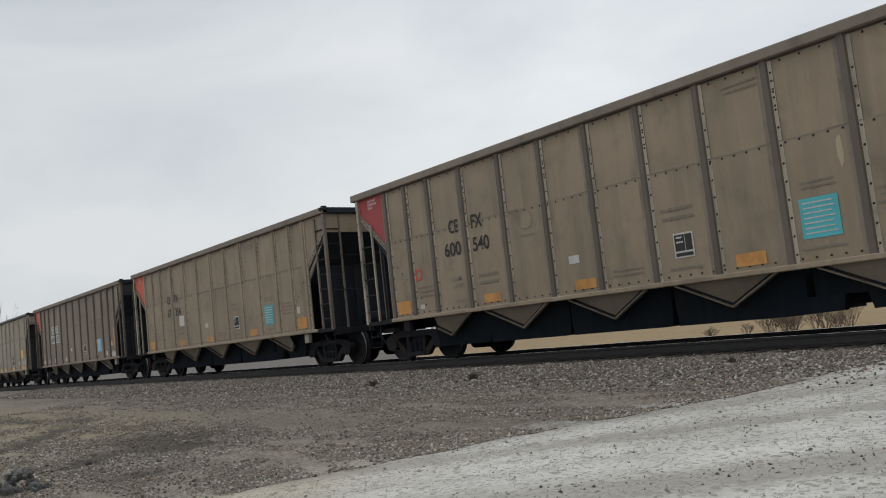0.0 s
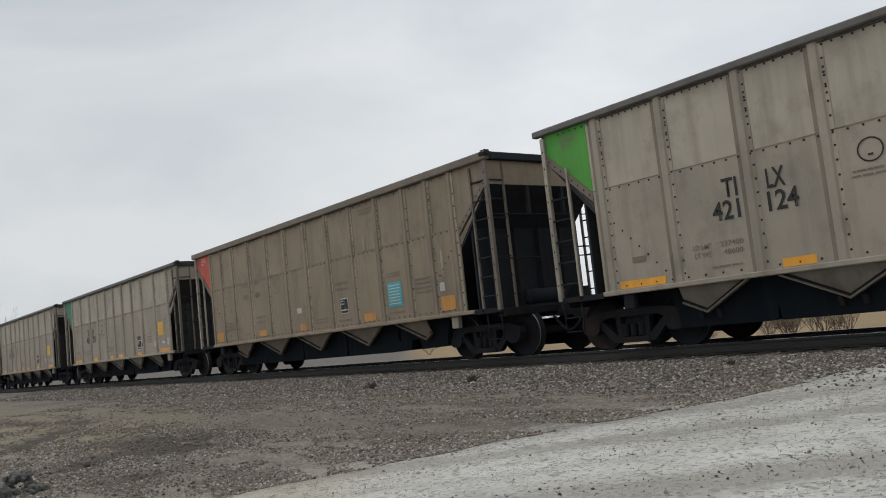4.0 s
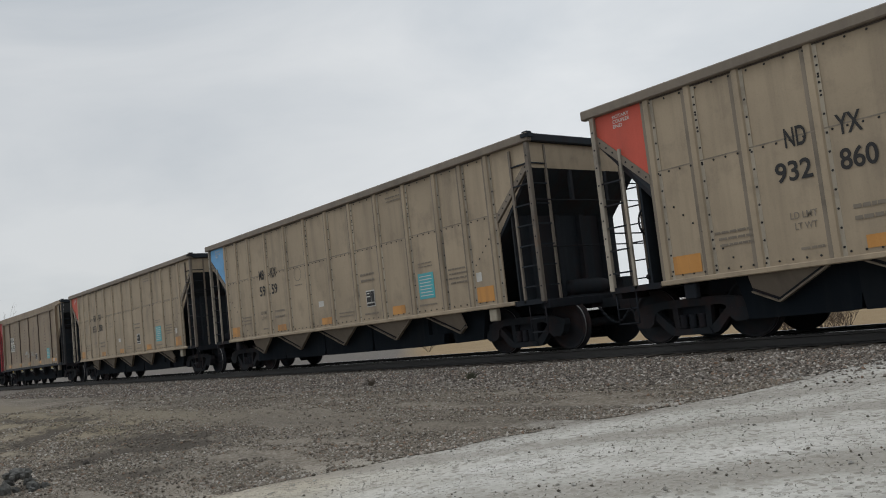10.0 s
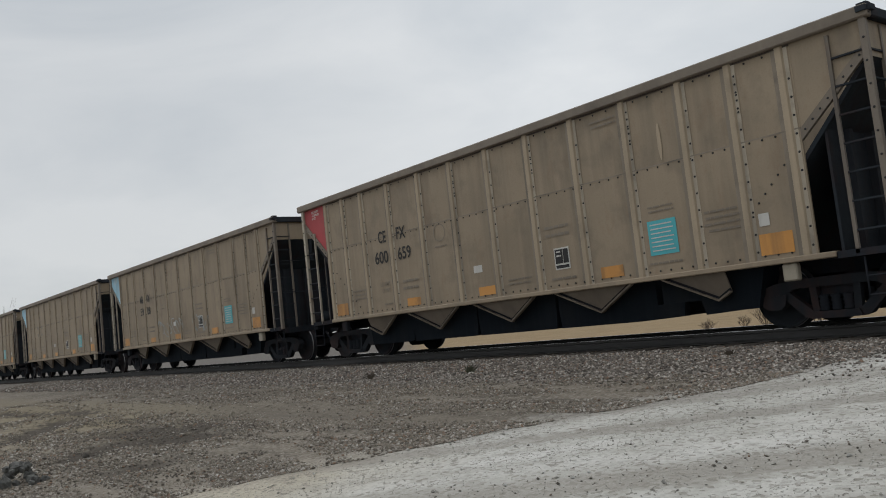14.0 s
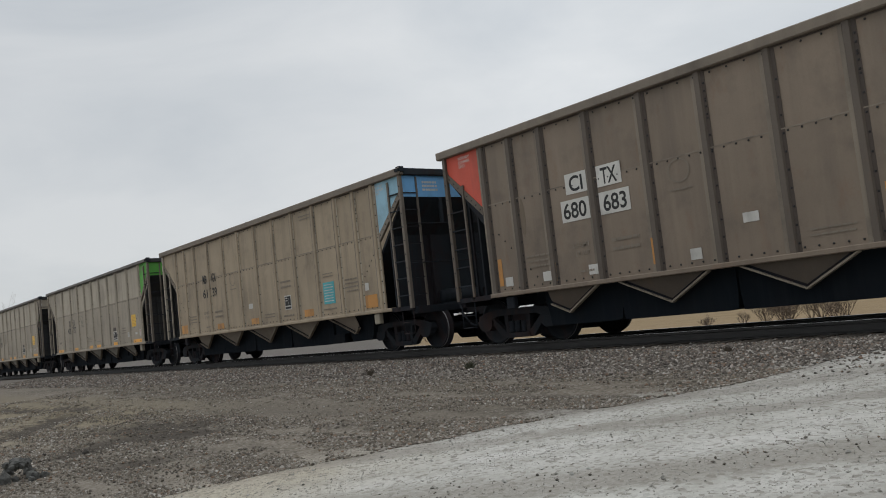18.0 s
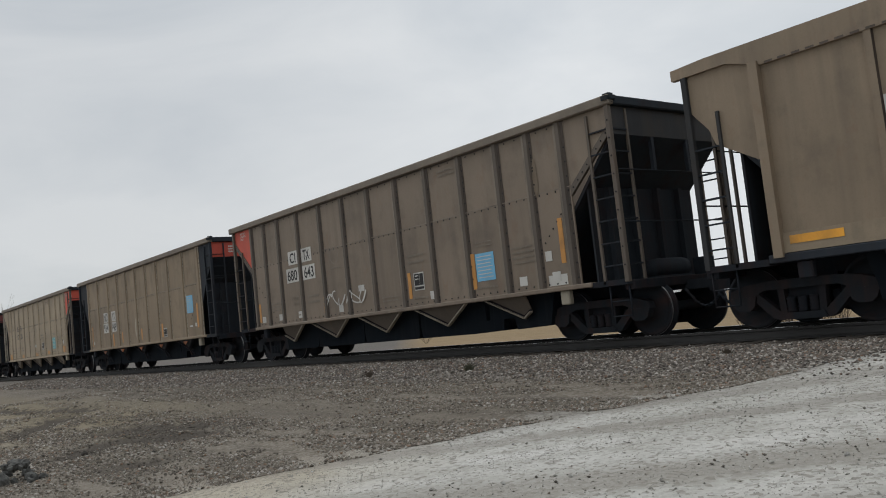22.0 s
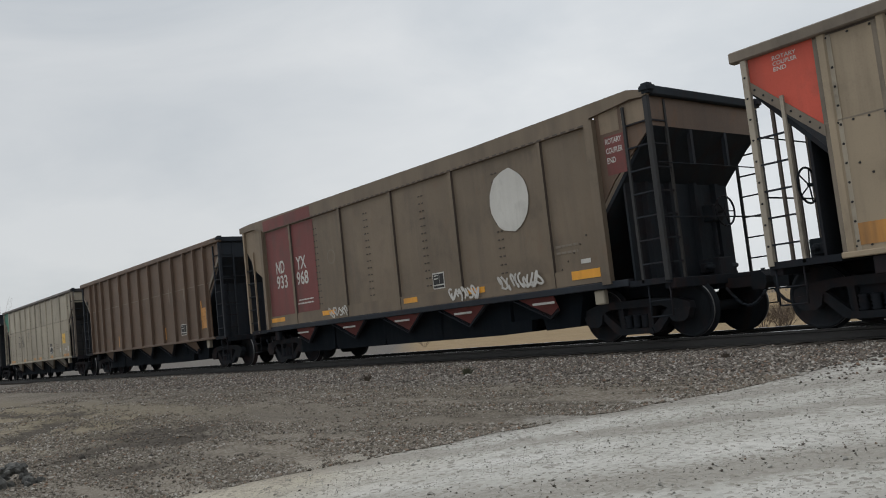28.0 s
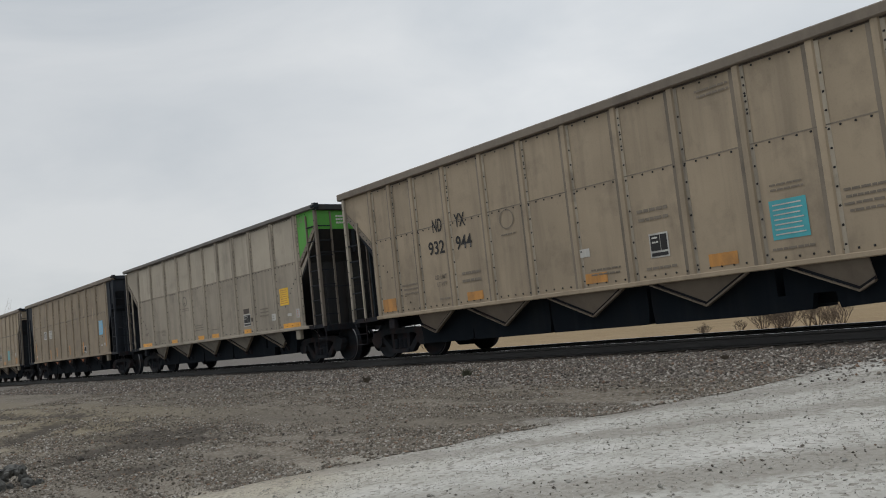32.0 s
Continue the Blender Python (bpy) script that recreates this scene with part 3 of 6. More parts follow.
def rubble_pile():
    pile = new("rubble_pile")
    pile.matrix_basis = pose(-11.71, -10.18, ground_z(-11.71, -10.18))
    tagged(pile, "small heap of dark broken asphalt lumps on dirt", "rubble")
    n = Net("broken_asphalt")
    f = n.noise(n.coords((1, 1, 1), 9.0), 14.0, 5.0, 0.7)
    n.bump(f, 0.6, 0.02)
    mat = n.done(n.mix(n.ramp(f, 0.35, 0.65), (0.030, 0.030, 0.029), (0.125, 0.125, 0.115)), 0.9)
    rng = random.Random(21)
    for i in range(34):
        r = rng.uniform(0.035, 0.085)
        a, d = rng.uniform(0, 6.28), rng.uniform(0, 0.55)
        ob = part("lump", lump(i, r), mat, pile)
        ob.matrix_basis = pose(d * math.cos(a) * 1.2, d * math.sin(a) * 0.7, r * 0.55 + (0.14 if d < 0.25 else 0.0), rng.uniform(0, 90), rng.uniform(0, 90), rng.uniform(0, 90))


def single_rock(x, y, r, seed, mat):
    ob = part("rock", lump(seed, r), mat)
    ob.matrix_basis = pose(x, y, ground_z(x, y) + r * 0.35, 0, 0, seed * 40)
    tagged(ob, "dark stone lying on the bare dirt", "rock", "single rocks on the dirt")


def weed(x, y, h, seed, mat, label):
    bm = bmesh.new()
    rng = random.Random(seed)
    for k in range(46):
        a = rng.uniform(0, 6.28)
        lean = rng.uniform(0.1, 0.9)
        l = h * rng.uniform(0.5, 1.1)
        p = Vector((rng.uniform(-0.05, 0.05), rng.uniform(-0.05, 0.05), 0))
        way = Vector((math.cos(a) * lean, math.sin(a) * lean, 1)).normalized()
        side = way.orthogonal().normalized() * 0.006
        q1 = p + way * l * 0.6
        q2 = p + way * l + Vector((0, 0, -0.12 * l))
        v = [bm.verts.new(c) for c in (p - side, p + side, q1 + side, q1 - side, q2)]
        bm.faces.new((v[0], v[1], v[2], v[3]))
        bm.faces.new((v[3], v[2], v[4]))
    ob = part("weed_tuft", bm, mat)
    ob.matrix_basis = pose(x, y, ground_z(x, y) - 0.01)
    tagged(ob, label, "weed")


def twiggy(bm, p, way, length, r, depth, rng, spread=0.55):
    """Grow a forked bare branch."""
    q = p + way * length
    rod(bm, p, q, r, 4 if depth < 3 else 5)
    if depth == 0:
        return
    for k in range(rng.choice((2, 3))):
        w = (way + Vector((rng.uniform(-1, 1), rng.uniform(-1, 1), rng.uniform(-0.3, 0.7))) * spread).normalized()
        twiggy(bm, p + way * length * rng.uniform(0.55, 1.0), w, length * rng.uniform(0.6, 0.85), r * 0.62, depth - 1, rng, spread)


PALEBARK = paint("grey_tree_bark", (0.22, 0.20, 0.18), dirt=0.2, rough=0.9)
BARK = paint("bare_twig_bark", (0.125, 0.092, 0.068), dirt=0.3, rough=0.9)


def shrub(x, y, h, seed):
    thing = new("bare_shrub")
    z = ground_z(x, y) - 0.03
    thing.matrix_basis = pose(x, y, z, 0, 0, seed * 50)
    tagged(thing, "leafless brown shrub at the edge of the straw field", "shrub", "shrubs beyond the track")
    rng = random.Random(seed)
    for k in range(9):
        bm = bmesh.new()
        a = k * 0.70 + rng.uniform(-0.4, 0.4)
        lean = rng.uniform(0.2, 1.0)
        way = Vector((lean * math.cos(a), lean * math.sin(a), 1.0)).normalized()
        twiggy(bm, Vector((0.05 * math.cos(a), 0.05 * math.sin(a), 0)), way, h * rng.uniform(0.24, 0.36), 0.009, 4, rng, 0.7)
        part("stem", bm, BARK, thing)


def bare_tree(x, y, h, seed):
    tree = new("bare_tree")
    tree.matrix_basis = pose(x, y, ground_z(x, y) - 0.05, 0, 0, seed * 31)
    tagged(tree, "tall leafless tree beyond the track", "tree")
    rng = random.Random(seed)
    bm = bmesh.new()
    rod(bm, (0, 0, 0), (0, 0, h * 0.42), h * 0.009, 8)
    part("trunk", bm, PALEBARK, tree)
    bm = bmesh.new()
    for k in range(2):
        a = k * 2.6
        way = Vector((0.22 * math.cos(a), 0.22 * math.sin(a), 1.0)).normalized()
        twiggy(bm, Vector((0, 0, h * 0.40)), way, h * 0.25, h * 0.0022, 3, rng, 0.32)
    part("crown", bm, PALEBARK, tree)


def brush_belt(name, spots, material, label):
    """Grey belts of leafless brush and woods: slender forked stems in one mesh."""
    rng = np.random.default_rng(3)
    co, faces = [], []
    for x, y, h in spots:
        z = ground_z(x, y) - 0.05
        for k in range(7):
            b = np.array((x + rng.uniform(-1.2, 1.2), y + rng.uniform(-1.2, 1.2), z))
            t = b + np.array((rng.uniform(-0.25, 0.25) * h, rng.uniform(-0.25, 0.25) * h, h * rng.uniform(0.6, 1.0)))
            w = 0.008 * h
            i = len(co)
            co += [b + (w, 0, 0), b + (-w * 0.5, w * 0.87, 0), b + (-w * 0.5, -w * 0.87, 0), t]
            faces += [(i, i + 1, i + 3), (i + 1, i + 2, i + 3), (i + 2, i, i + 3)]
            for m in range(4):
                f = rng.uniform(0.35, 0.9)
                p = b + (t - b) * f
                q = p + np.array((rng.uniform(-0.3, 0.3), rng.uniform(-0.3, 0.3), rng.uniform(0.1, 0.3))) * h
                i = len(co)
                co += [p + (w * 0.6, 0, 0), p + (-w * 0.4, w * 0.5, 0), p + (-w * 0.4, -w * 0.5, 0), q]
                faces += [(i, i + 1, i + 3), (i + 1, i + 2, i + 3), (i + 2, i, i + 3)]
    me = bpy.data.meshes.new(name)
    me.from_pydata([tuple(c) for c in co], [], faces)
    me.materials.append(material)
    return tagged(new(name, me), label, "woods", kind="stuff")


def build_plants():
    rubble_pile()
    clay = paint("dark_clay_stone", (0.05, 0.045, 0.038), dirt=0.3, rough=0.9)
    for x, y, r, s in ((-13.13, -8.95, 0.055, 1), (-11.24, -8.59, 0.035, 2), (-13.52, -9.42, 0.035, 3), (-10.51, -7.03, 0.025, 4)):
        single_rock(x, y, r, s, clay)
    dry = paint("dry_weed", (0.075, 0.060, 0.045), dirt=0.2, rough=0.9)
    green = paint("dull_weed", (0.055, 0.058, 0.035), dirt=0.2, rough=0.9)
    weed(-14.44, -3.05, 0.20, 1, dry, "dark withered weed tuft in the ballast")
    weed(-11.73, -2.69, 0.22, 2, green, "dull green weed tuft in the ballast")
    weed(-6.84, -2.06, 0.11, 3, dry, "small rusty weed clump in the ballast")
    for x, y, h, s in ((-18.7, 18.7, 1.5, 1), (-18.2, 19.3, 1.7, 2), (-17.7, 18.9, 1.6, 3), (-17.2, 19.6, 1.8, 4), (-16.6, 19.2, 1.6, 5), (-16.0, 20.0, 1.5, 6), (-21.6, 19.0, 0.75, 7), (-22.4, 20.2, 0.6, 8), (-20.2, 19.6, 0.7, 9), (-51.0, 26.1, 1.6, 10), (-18.5, 20.3, 1.5, 11), (-16.9, 20.6, 1.6, 12), (-17.5, 18.2, 1.1, 13)):
        shrub(x, y, h, s)
    rng = random.Random(14)
    for s in range(14, 20):
        shrub(rng.uniform(-19.3, -15.6), rng.uniform(18.6, 21.0), rng.uniform(0.7, 1.4), s)
    bare_tree(-176.0, 21.3, 16.5, 4)
    grey = paint("far_leafless_woods", (0.30, 0.275, 0.255), dirt=0.2, rough=0.95)
    rng = random.Random(8)
    spots = []
    while len(spots) < 1500:
        d = rng.uniform(70, 190)
        y = rng.uniform(45, 120)
        x = -19 - 1.376 * y - rng.random() ** 1.5 * 190
        if x < -330:
            continue
        spots.append((x, y, rng.uniform(1.0, 2.6)))
    brush_belt("scrub_belt", spots, grey, "grey belt of leafless brush beyond the track")
    spots = []
    while len(spots) < 1400:
        a = rng.uniform(-1.2, 1.3)
        d = rng.uniform(300, 360)
        spots.append((-20 + d * math.sin(a) * -1, d * math.cos(a), rng.uniform(4, 9)))
    brush_belt("far_woods", spots, grey, "distant grey line of leafless woods")


build_plants()

# ---------- hopper cars ----------
HALF = 7.38            # half length of the top chord
BODY = 6.27            # half length of the lower side sheet
PITCH = 16.18          # from car to car
SIDE = 1.54            # outer face of the side sheet
WHEEL_R = 0.457
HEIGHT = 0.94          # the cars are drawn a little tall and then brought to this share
POSTS_WIDE = [-6.08, -4.76, -3.38, -2.20, -1.10, 0.0, 1.12, 2.27, 3.42, 4.80, 6.16]
POSTS_MANY = [-6.16, -5.39, -4.57, -3.47, -2.30, -1.19, -0.06, 1.07, 2.20, 3.34, 4.45, 5.31, 6.12]
POSTS_SMOOTH = [-4.55, -2.04, 0.13, 2.29, 4.85]
BAYS = [-4.50, -2.30, -0.06, 2.21, 4.53]
BAYS_STEEL = [-4.42, -2.15, 0.05, 2.17, 4.46]


def sideframe_mesh():
    """A cast truck side: pedestals over both axles, window openings and a sagging bottom."""
    bm = bmesh.new()
    top = [(-1.12, 0.50), (-1.10, 0.62), (-0.86, 0.70), (-0.45, 0.74), (0.45, 0.74), (0.86, 0.70), (1.10, 0.62), (1.12, 0.50)]
    slab(bm, top + [(0.78, 0.50), (0.55, 0.60), (-0.55, 0.60), (-0.78, 0.50)], -1.10, -0.96)
    for s in (-1, 1):
        slab(bm, [(s * 0.78, 0.50), (s * 0.66, 0.555), (s * 0.30, 0.22), (s * 0.36, 0.13), (s * 0.46, 0.16)], -1.09, -0.97)
        slab(bm, [(s * 0.36, 0.60), (s * 0.26, 0.60), (s * 0.24, 0.22), (s * 0.34, 0.22)], -1.08, -0.98)
        slab(bm, [(s * 1.12, 0.52), (s * 0.68, 0.52), (s * 0.72, 0.36), (s * 0.80, 0.30), (s * 0.98, 0.30), (s * 1.06, 0.36)], -1.13, -0.98)
    slab(bm, [(-0.36, 0.13), (0.36, 0.13), (0.32, 0.235), (-0.32, 0.235)], -1.12, -0.94)
    return bm


def spring_mesh():
    bm = bmesh.new()
    for i in range(-1, 2):
        for j in (0, 1):
            c = (i * 0.17, -1.06 + j * 0.12, 0.235)
            lathe(bm, [(0.055, 0.0), (0.075, 0.03), (0.055, 0.06), (0.075, 0.09), (0.055, 0.12), (0.075, 0.15), (0.055, 0.18), (0.075, 0.21), (0.055, 0.24)], "z", 10, None, c)
    return bm


def wheelset_mesh():
    bm = bmesh.new()
    lathe(bm, [(0.08, -1.08), (0.08, -0.86), (0.09, -0.80), (0.085, 0.0), (0.09, 0.80), (0.08, 0.86), (0.08, 1.08)], "y", 14, [0] * 6)
    R = WHEEL_R
    for s in (-1, 1):
        prof = [(0.09, s * 0.66), (0.13, s * 0.65), (0.16, s * 0.70), (0.34, s * 0.745), (R - 0.05, s * 0.735), (R + 0.025, s * 0.675), (R + 0.025, s * 0.70), (R, s * 0.715), (R - 0.003, s * 0.785), (R - 0.006, s * 0.81), (R - 0.05, s * 0.815), (R - 0.06, s * 0.795), (0.34, s * 0.775), (0.17, s * 0.80), (0.13, s * 0.83), (0.09, s * 0.83)]
        lathe(bm, prof, "y", 36, [0, 0, 0, 0, 0, 0, 0, 0, 1, 0, 0, 0, 0, 0, 0])
        for k in range(3):
            a = 2 * math.pi * k / 3
            rod(bm, (0.10 * math.cos(a), s * 1.04, 0.10 * math.sin(a)), (0.10 * math.cos(a), s * 1.10, 0.10 * math.sin(a)), 0.018)
        lathe(bm, [(0.02, s * 1.10), (0.125, s * 1.09), (0.13, s * 1.0), (0.12, s * 0.98)], "y", 16, [0] * 3)
    return bm


def truck_on(car, x, shared):
    """A two-axle truck under a car: bolster, two side frames, springs, wheelsets."""
    if not shared:
        bm = bmesh.new()
        slab(bm, [(-0.22, 0.36), (0.22, 0.36), (0.25, 0.66), (-0.25, 0.66)], -0.98, 0.98)
        box(bm, -0.18, 0.18, -0.32, 0.32, 0.66, 0.80)
        for s in (-1, 1):
            rod(bm, (s * 0.36, -0.8, 0.34), (s * 0.36, 0.8, 0.34), 0.05)
            box(bm, s * 0.36 - 0.05, s * 0.36 + 0.05, -0.80, -0.68, 0.28, 0.52)
            box(bm, s * 0.36 - 0.05, s * 0.36 + 0.05, 0.68, 0.80, 0.28, 0.52)
        shared["bolster"] = part("truck", bm, UNDER, car)
        shared["frame"] = part("sideframe", sideframe_mesh(), CASTING, shared["bolster"])
        shared["spring"] = tagged(part("spring_nest", spring_mesh(), UNDER, shared["bolster"]), kind="stuff")
        shared["wheels"] = part("wheelset", wheelset_mesh(), [CASTING, POLISHED], shared["bolster"])
        shared["wheels"].matrix_basis = pose(0.89, 0, WHEEL_R)
        truck = shared["bolster"]
        truck.matrix_basis = pose(x, 0, 0)
    else:
        truck = same("truck", shared["bolster"], car, pose(x, 0, 0))
        same("sideframe", shared["frame"], truck, Matrix.Identity(4))
        tagged(same("spring_nest", shared["spring"], truck, Matrix.Identity(4)), kind="stuff")
        same("wheelset", shared["wheels"], truck, pose(0.89, 0, WHEEL_R))
    same("sideframe", shared["frame"], truck, pose(0, 0, 0, 0, 0, 180))
    tagged(same("spring_nest", shared["spring"], truck, pose(0, 0, 0, 0, 0, 180)), kind="stuff")
    same("wheelset", shared["wheels"], truck, pose(-0.89, 0, WHEEL_R))


def rivets(rows, y, r=0.019):
    """Domed rivet heads at (x, z) on a face that looks towards -y."""
    bm = bmesh.new()
    for row in rows:
        x, z = row[0], row[1]
        if len(row) > 2:
            y = row[2]
        a = [bm.verts.new((x + r * math.cos(k * math.pi / 3), y, z + r * math.sin(k * math.pi / 3))) for k in range(6)]
        b = [bm.verts.new((x + 0.6 * r * math.cos(k * math.pi / 3), y - 0.010, z + 0.6 * r * math.sin(k * math.pi / 3))) for k in range(6)]
        bm.faces.new(b)
        for k in range(6):
            bm.faces.new((a[k], a[(k + 1) % 6], b[(k + 1) % 6], b[k]))
    bmesh.ops.recalc_face_normals(bm, faces=bm.faces[:])
    return bm


def body_part(name, bm, car, key="body", label="", material=None):
    ob = part(name, bm, material or TAUPE, car, label)
    ob["coat"] = key
    return ob


def ends_of(car, kind):
    """Both ends: slope sheets, bulkheads, corner posts, ladders, decks, couplers."""
    for s in (-1, 1):
        tag = "left" if s < 0 else "right"
        # end sheet, slope sheet, bulkhead
        x1, x2 = s * 7.28, s * 6.30
        bm = bmesh.new()
        box(bm, min(x1, x1 - s * 0.03), max(x1, x1 - s * 0.03), -1.50, 1.50, 3.62, 4.19)
        body_part("end_sheet", bm, car, tag + "_end")
        # slope sheet and bulkhead colours carry recess shade as well as coal dirt
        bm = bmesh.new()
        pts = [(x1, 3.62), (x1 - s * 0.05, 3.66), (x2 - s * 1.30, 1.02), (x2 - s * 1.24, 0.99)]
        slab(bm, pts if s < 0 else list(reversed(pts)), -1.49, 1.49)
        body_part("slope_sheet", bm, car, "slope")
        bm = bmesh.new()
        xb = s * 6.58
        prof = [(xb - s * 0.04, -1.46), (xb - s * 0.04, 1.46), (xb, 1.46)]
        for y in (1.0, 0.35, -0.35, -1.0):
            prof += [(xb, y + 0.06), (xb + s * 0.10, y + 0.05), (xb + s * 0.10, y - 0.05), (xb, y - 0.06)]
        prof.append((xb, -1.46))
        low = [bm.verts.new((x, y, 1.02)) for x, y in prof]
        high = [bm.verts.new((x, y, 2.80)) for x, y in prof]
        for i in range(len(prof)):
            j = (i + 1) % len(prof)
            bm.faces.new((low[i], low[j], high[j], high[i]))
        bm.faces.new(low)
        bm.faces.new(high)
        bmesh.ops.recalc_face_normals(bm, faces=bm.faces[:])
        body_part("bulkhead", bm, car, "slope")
        # chord across the end, with its corner castings
        bm = bmesh.new()
        box(bm, min(s * HALF, s * (HALF - 0.14)), max(s * HALF, s * (HALF - 0.14)), -1.50, 1.50, 4.13, 4.29)
        bevelled(bm, 0.02)
        body_part("end_chord", bm, car, "chord" if s < 0 else "slope")
        # corner posts and ladders, both sides of the car
        for t in (-1, 1):
            y = t * 1.56
            bm = boxes((s * 7.28 - 0.045, s * 7.28 + 0.045, y - 0.04, y + 0.04, 1.0, 4.13))
            body_part("corner_post", bevelled(bm, 0.008), car, tag + "_ladder")
            bm = bmesh.new()
            zs = [1.30 + 0.40 * k for k in range(7) if s > 0 or 1.30 + 0.40 * k < 3.3]
            lo, hi = sorted((s * 6.80 - 0.024, s * 6.80 + 0.024))
            cells(bm, comb(lo, hi, s * 7.24, 1.0, 3.45 if s < 0 else 4.05, zs), lambda u, v, side, y=y: (u, y - 0.02 + 0.04 * side, v))
            lad = body_part("ladder", bm, car, tag + "_ladder")
            lad.data.materials.append(SOOT_SHADE)
            if s > 0:
                bm = boxes((7.20, 7.43, min(t * 1.44, t * 1.66), max(t * 1.44, t * 1.66), 4.15, 4.325))
                part("corner_cap", bevelled(bm, 0.05, 2), SOOT_SHADE, car)
        # ladder on the end face and posts across the end
        bm = bmesh.new()
        ye = -1.12 if s > 0 else 1.12
        cells(bm, comb(ye - 0.022, ye + 0.022, ye - 0.40 * s, 1.0, 4.1, [1.30 + 0.40 * k for k in range(7)]), lambda u, v, side: (s * 7.28 - 0.02 + 0.04 * side, u, v))
        body_part("end_ladder", bm, car, tag + "_ladder" if s > 0 else "endpost").data.materials.append(SOOT_SHADE)
        ys = (-0.45, 0.55)
        if s < 0:
            ys = (-1.05, -0.62, -0.15, 0.32, 0.75)
        for y in ys:
            z0 = 3.0 if s > 0 else 1.05
            wide = 0.035 if s > 0 else 0.022
            bm = boxes((s * 7.24 - wide, s * 7.24 + wide, y - wide, y + wide, z0, 4.12))
            body_part("end_post", bm, car, "endpost" if s > 0 else "left_bars")
        bm = bmesh.new()
        rod(bm, (s * 7.33, -1.5, 2.05), (s * 7.33, 1.5, 2.05), 0.015, 5)
        rod(bm, (s * 7.33, -1.5, 2.98), (s * 7.33, 1.5, 2.98), 0.012, 5)
        part("grab_rail", bm, SOOT_SHADE, car)
        # deck, end sill, steps
        bm = boxes((min(s * 7.36, s * 7.16), max(s * 7.36, s * 7.16), -1.52, 1.52, 0.86, 1.03))
        part("end_sill", bevelled(bm, 0.012), UNDER, car)
        bm = boxes((min(s * 7.16, s * 6.3), max(s * 7.16, s * 6.3), -1.45, 1.45, 0.97, 1.01))
        part("deck", bm, UNDER, car)
        for t in (-1, 1):
            bm = bmesh.new()
            y = t * 1.53
            for x in (s * 7.26, s * 6.85):
                rod(bm, (x, y, 0.95), (x, y, 0.42), 0.014, 5)
            for z in (0.42, 0.68):
                rod(bm, (s * 7.26, y, z), (s * 6.85, y, z), 0.014, 5)
            part("sill_step", bm, UNDER, car)
        bm = bmesh.new()
        box(bm, min(s * 7.3, s * 7.86), max(s * 7.3, s * 7.86), -0.10, 0.10, 0.76, 0.94)
        slab(bm, [(s * 7.80, 0.70), (s * 8.02, 0.70), (s * 8.06, 0.80), (s * 8.06, 0.92), (s * 7.98, 1.0), (s * 7.80, 1.0)], -0.19 + 0.06 * s, 0.13 + 0.06 * s)
        rod(bm, (s * 7.95, 0, 0.66), (s * 7.95, 0, 1.05), 0.035)
        part("coupler", bm, CASTING, car)
        bm = bmesh.new()
        last = None
        for k in range(9):
            a = k / 8
            p = Vector((s * (7.45 + 0.62 * a), -0.32 + 0.12 * a, 0.78 - 0.34 * math.sin(math.pi * a * 0.9)))
            if last is not None:
                rod(bm, last, p, 0.026, 6)
            last = p
        part("air_hose", bm, SOOT_SHADE, car)
    # brake gear: on the trailing deck of the riveted cars, on the leading deck of the others
    q, yb = (-1, -0.65) if kind == "many" else (1, 0.55)
    xb = q * 7.08
    bm = bmesh.new()
    for k in range(20):
        a, b = 2 * math.pi * k / 20, 2 * math.pi * (k + 1) / 20
        rod(bm, (xb, yb + 0.28 * math.cos(a), 2.2 + 0.28 * math.sin(a)), (xb, yb + 0.28 * math.cos(b), 2.2 + 0.28 * math.sin(b)), 0.018, 5)
    for k in range(5):
        a = 2 * math.pi * k / 5
        rod(bm, (xb - q * 0.02, yb, 2.2), (xb, yb + 0.28 * math.cos(a), 2.2 + 0.28 * math.sin(a)), 0.012, 5)
    rod(bm, (xb - q * 0.26, yb, 2.2), (xb, yb, 2.2), 0.03)
    part("brake_wheel", bm, SOOT_SHADE, car)
    x0, x1 = sorted((xb - q * 0.14, xb - q * 0.38))
    bm = boxes((x0, x1, yb - 0.14, yb + 0.14, 2.04, 2.36), (x0 + 0.08, x1 - 0.08, yb - 0.04, yb + 0.04, 1.40, 2.04))
    part("brake_housing", bevelled(bm, 0.02), SOOT_SHADE, car)
    bm = boxes((x0 - 0.12, x1 + 0.06, yb - 0.26, yb + 0.14, 1.02, 1.36), (x0, x1 - 0.05, yb - 0.40, yb - 0.26, 1.10, 1.28))
    rod(bm, (xb - q * 0.2, yb - 0.5, 1.2), (xb - q * 0.2, yb + 0.45, 1.2), 0.05, 8)
    part("brake_cylinder", bevelled(bm, 0.02), SOOT_SHADE, car)
    bm = bmesh.new()
    lathe(bm, [(0.05, -0.55), (0.17, -0.50), (0.19, -0.3), (0.19, 0.3), (0.17, 0.50), (0.05, 0.55)], "y", 14, None, (-q * 6.72, 0.25, 1.23))
    x0, x1 = sorted((-q * 6.9, -q * 6.55))
    box(bm, x0, x1, -0.35, 0.8, 1.01, 1.08)
    x0, x1 = sorted((-q * 7.05, -q * 6.8))
    box(bm, x0, x1, 0.95, 1.25, 1.01, 1.38)
    part("air_reservoir", bm, SOOT_SHADE, car)


